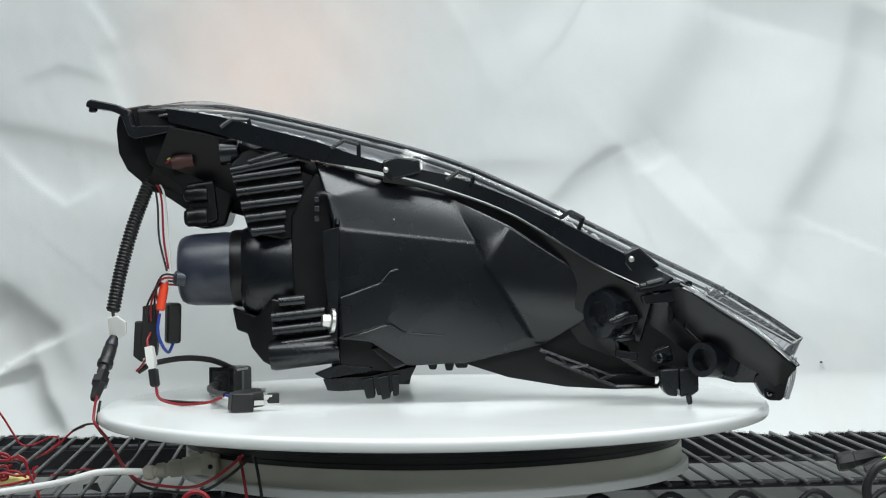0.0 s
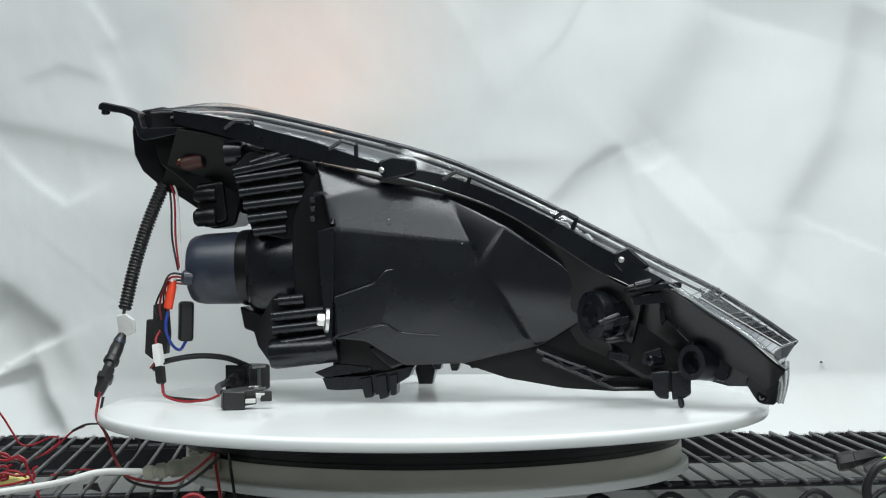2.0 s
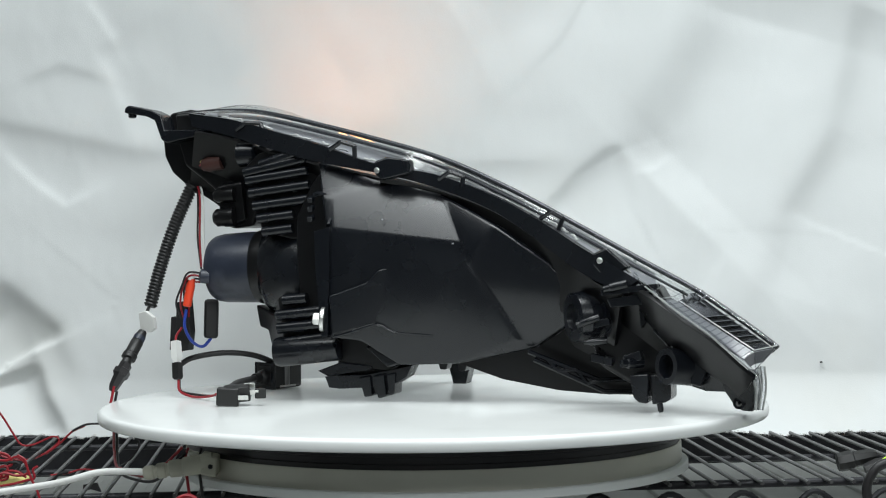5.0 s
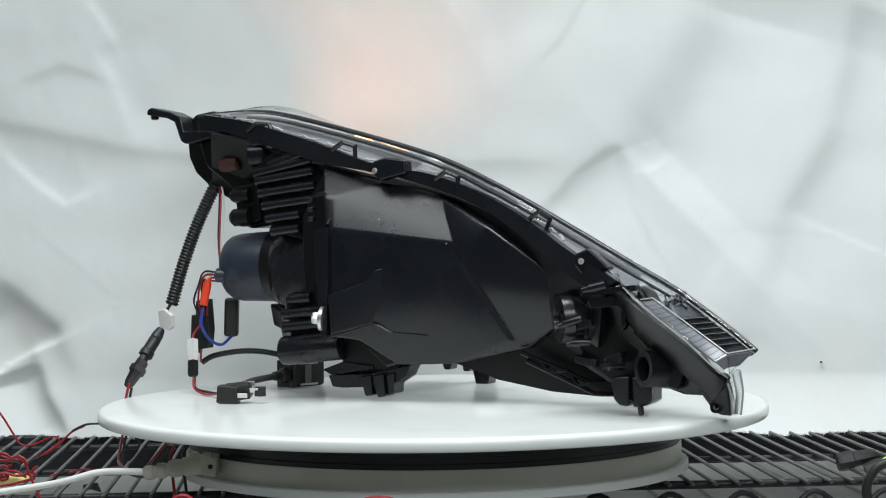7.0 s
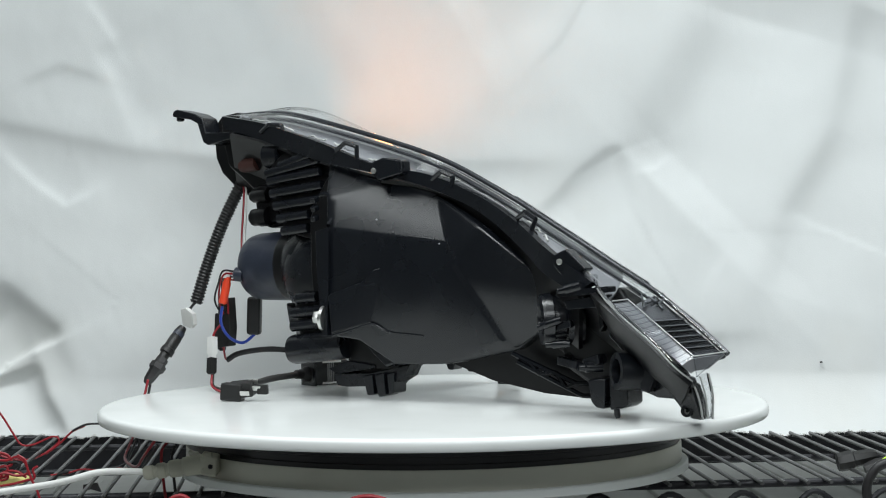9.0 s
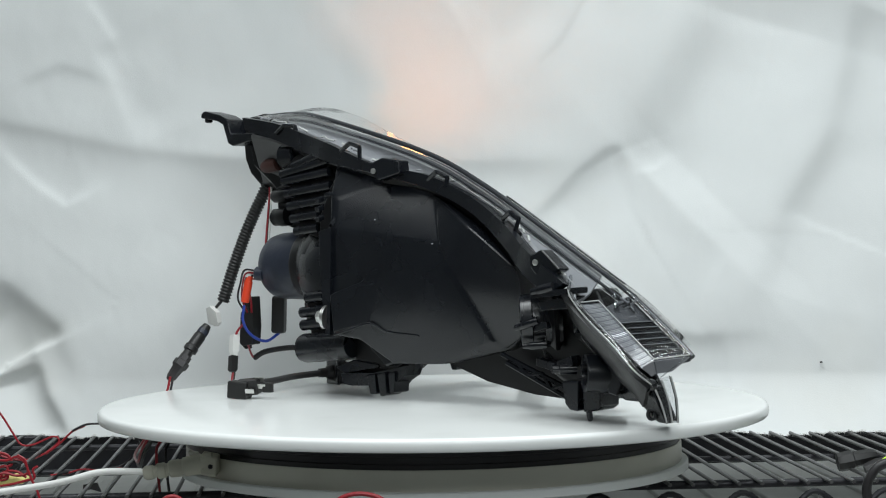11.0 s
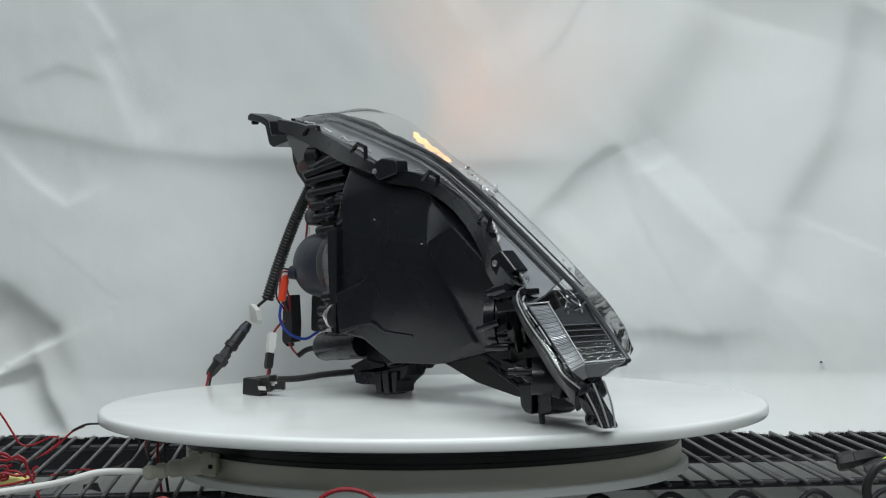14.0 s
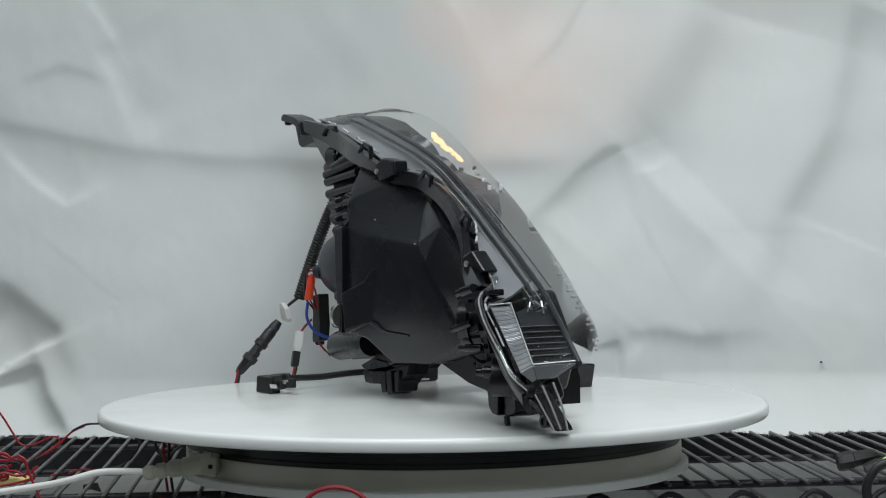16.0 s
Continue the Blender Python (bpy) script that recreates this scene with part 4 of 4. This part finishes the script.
# ---- clutter on the rack ----
def build_clutter():
    t = thing("power_cable", "white mains cable with cream moulded plug", "cable")
    part("cord", tube(B(), [(-387, -150, -62), (-359, -150, -57), (-312, -150, -50), (-279, -150, -42), (-258, -150, -41), (-236, -150, -42)], 2.9, 40, 12), WHITEW, t)
    p0, p1 = [(-240, -150, -43), (-181, -150, -34)]
    part("plug_body", lathe(B(), p0, p1, [(0, 0), (0, 4.5), (2, 6), (8, 6), (9, 5), (11, 5), (12, 6.5), (18, 6.5), (19, 5.4), (21, 5.4), (22, 7), (30, 7.5), (31, 6.8), (33, 6.8), (34, 8), (46, 8.2), (58, 8.6), (58, 0)], 20), PLUGCREAM, t, "cream moulded plug")
    q = [(-193, -158, -27), (-179, -158, -30), (-179, -158, -46), (-192, -158, -44)]
    part("inlet", prism(B(), q, 30), PLUGCREAM, t, "cream power inlet", bevel=0.002)
    part("inlet_screw", lathe(B(), *[(c[0], c[1], c[2]) for c in ([(-184, -158, -37)][0], [(-183, -164, -36)][0])], [(0, 0), (0, 2.2), (2, 1.6), (2, 0)], 10), RACK_DARK, t)
    part("inlet_clip", prism(B(), [(-204, -150, -25), (-195, -150, -27), (-197, -150, -31), (-202, -150, -29)], 12), CREAM, t, bevel=0.001)
    def wire(name, lab, mat, r, pts):
        tagged(part(name, tube(B(), pts, r, 50, 8), mat), lab, "wire", "wires on the rack")

    wire("red_wire", "thin red and black wire lying over the cloth hem", RED, 1.1, [(-460, 215, -9), (-443, 215, -28), (-431, 215, -47), (-422, 215, -60), (-409, 215, -60), (-389, 215, -52), (-383, 215, -56), (-389, 215, -63), (-403, 215, -72), (-421, 215, -76), (-444, 215, -71), (-467, 215, -61)])
    wire("red_wire", "thin red and black wire lying over the cloth hem", RED, 1.1, [(-394, 200, -68), (-380, 200, -58), (-367, 200, -46), (-354, 200, -40)])
    wire("black_wire", "thin black wire behind the turntable", BLACKW, 1.1, [(-365, 190, -44), (-352, 190, -38), (-340, 190, -37), (-324, 190, -37)])
    wire("black_wire", "thin black wire behind the turntable", BLACKW, 1.1, [(-292, 120, -41), (-287, 120, -48), (-288, 120, -55), (-297, 120, -66), (-307, 120, -72), (-323, 120, -73)])
    wire("red_wire", "dark red wire on the rack", RED, 0.9, [(-352, 20, -66), (-336, 20, -64), (-323, 20, -61), (-305, 20, -62), (-287, 20, -60)])
    wire("red_wire", "red wire from the tangle on the rack", RED, 1.1, [(-351, -120, -30), (-345, -120, -34), (-342, -120, -43), (-339, -120, -51), (-334, -120, -62), (-331, -120, -75)])
    wire("red_wire", "red wire of the tangle on the rack", RED, 1.1, [(-380, -100, -35), (-365, -100, -37), (-356, -100, -34), (-349, -100, -39), (-347, -100, -48), (-356, -100, -50), (-368, -100, -48), (-380, -100, -54)])
    wire("red_wire", "red wire of the tangle on the rack", RED, 1.1, [(-382, -90, -49), (-368, -90, -43), (-366, -90, -53), (-373, -90, -55), (-368, -90, -48), (-358, -90, -48), (-350, -90, -53)])
    wire("red_wire", "red wire of the tangle on the rack", RED, 1.1, [(-373, -110, -58), (-358, -110, -56), (-346, -110, -53), (-339, -110, -51), (-340, -110, -44), (-336, -110, -41)])
    wire("black_wire", "black wire of the tangle on the rack", BLACKW, 1.3, [(-380, -80, -43), (-368, -80, -41), (-358, -80, -43), (-363, -80, -50), (-372, -80, -47), (-382, -80, -50)])
    wire("black_wire", "black wire across the rack", BLACKW, 1.3, [(-366, -80, -65), (-346, -80, -62), (-331, -80, -58), (-324, -80, -52), (-316, -80, -50)])
    wire("red_wire", "red wire of the tangle on the rack", RED, 1.3, [(-382, -70, -33), (-371, -70, -36), (-367, -70, -44), (-375, -70, -48), (-372, -70, -54), (-380, -70, -56)])
    tagged(part("foam_pad", prism(B(), [(-394, -60, -57), (-365, -60, -56), (-357, -60, -60), (-360, -60, -63), (-395, -60, -65)], 24), YELLOW, bevel=0.002), "pale yellow foam scrap on the rack", "foam")
    tagged(part("dark_scrap", prism(B(), [(-381, 330, -118), (-366, 330, -116), (-362, 330, -126), (-373, 330, -123), (-382, 330, -125)], 4), BLACKW), "small black scrap on the panel below", "scrap")
    g = thing("cable_plug", "black cable plug lying on the rack", "plug")
    part("shell", lathe(B(), (369, 10, -62), (402, 10, -56), [(0, 0), (0, 8), (3, 9), (14, 9), (15, 7.5), (30, 7), (36, 5), (36, 0)], 8), CONDUIT, g)
    part("tail", lathe(B(), (392, 0, -68), (417, 0, -58), [(0, 0), (0, 6), (12, 6.5), (20, 5), (26, 5), (26, 0)], 8), BLACKW, g)
    for i in range(4):
        q = [(398, -30, -62), (401, -30, -54), (410, -30, -53)]
        tagged(part("lime_wire", tube(B(), [(p[0] + 2.4 * i - 2, p[1] + i, p[2] + 1.2 * i - 2) for p in q], 1.3, 10, 8), LIME), "lime green wire end beside the plug", "wire", "lime wires")
    tagged(part("black_cable", tube(B(), [(404, -90, -49), (385, -90, -51), (375, -90, -62), (372, -90, -74), (375, -90, -89)], 4.2, 40, 12), BLACKW), "thick black cable looping over the rack", "cable")
    tagged(part("cloth_fleck", lathe(B(), *[(422, 330, 6), (422, 330, 6)], [(-1, 0), (-1, 1.6), (0.5, 1.6), (0.5, 0)], 7), BLACKW), "small dark fleck on the cloth", "fleck")


def build_loops():
    a = tagged(part("red_loop_wire", tube(B(), [(-186, -330, -45), (-181, -330, -36), (-173, -330, -33), (-166, -330, -37), (-163, -330, -45)], 1.8, 30, 8), RED), "red wire loop in front of the base", "wire")
    b = tagged(part("loop_wire", tube(B(), [(-99, -330, -46), (-88, -330, -35), (-74, -330, -31), (-59, -330, -34), (-47, -330, -43)], 1.7, 30, 8), RED), "red and black wire loop in front of the base", "wire")
    return a, b


def build_all():
    build_room()
    build_cloth()
    build_rack()
    build_clutter()
    return build_turntable(), [build_headlamp(), build_harness(), *build_relay()], build_loops()


(table, table_plate), riders, loops = build_all()


def motions():
    rows = [(t, pose(0, 0, 0, 0, 0, RATE * t)) for t in (0.0, 4.0, 8.0, 12.0, 16.0)]
    for ob in (table_plate, *riders):
        walk(ob, rows)
    # loops of the supply wire drift as the pair is pulled round
    walk(loops[0], [(t, pose(x * 0.001, 0, z * 0.001)) for t, x, z in ((0.0, 0, 0), (3.5, -4, -3), (7.0, -10, -3), (9.0, -12, -3), (12.5, -22, -4), (16.0, -26, -6))])
    walk(loops[1], [(t, pose(x * 0.001, 0, z * 0.001)) for t, x, z in ((0.0, 60, -26), (4.0, 45, -14), (7.0, 32, -8), (9.0, 24, -7), (12.5, 14, -3), (16.0, 0, 0))])


motions()
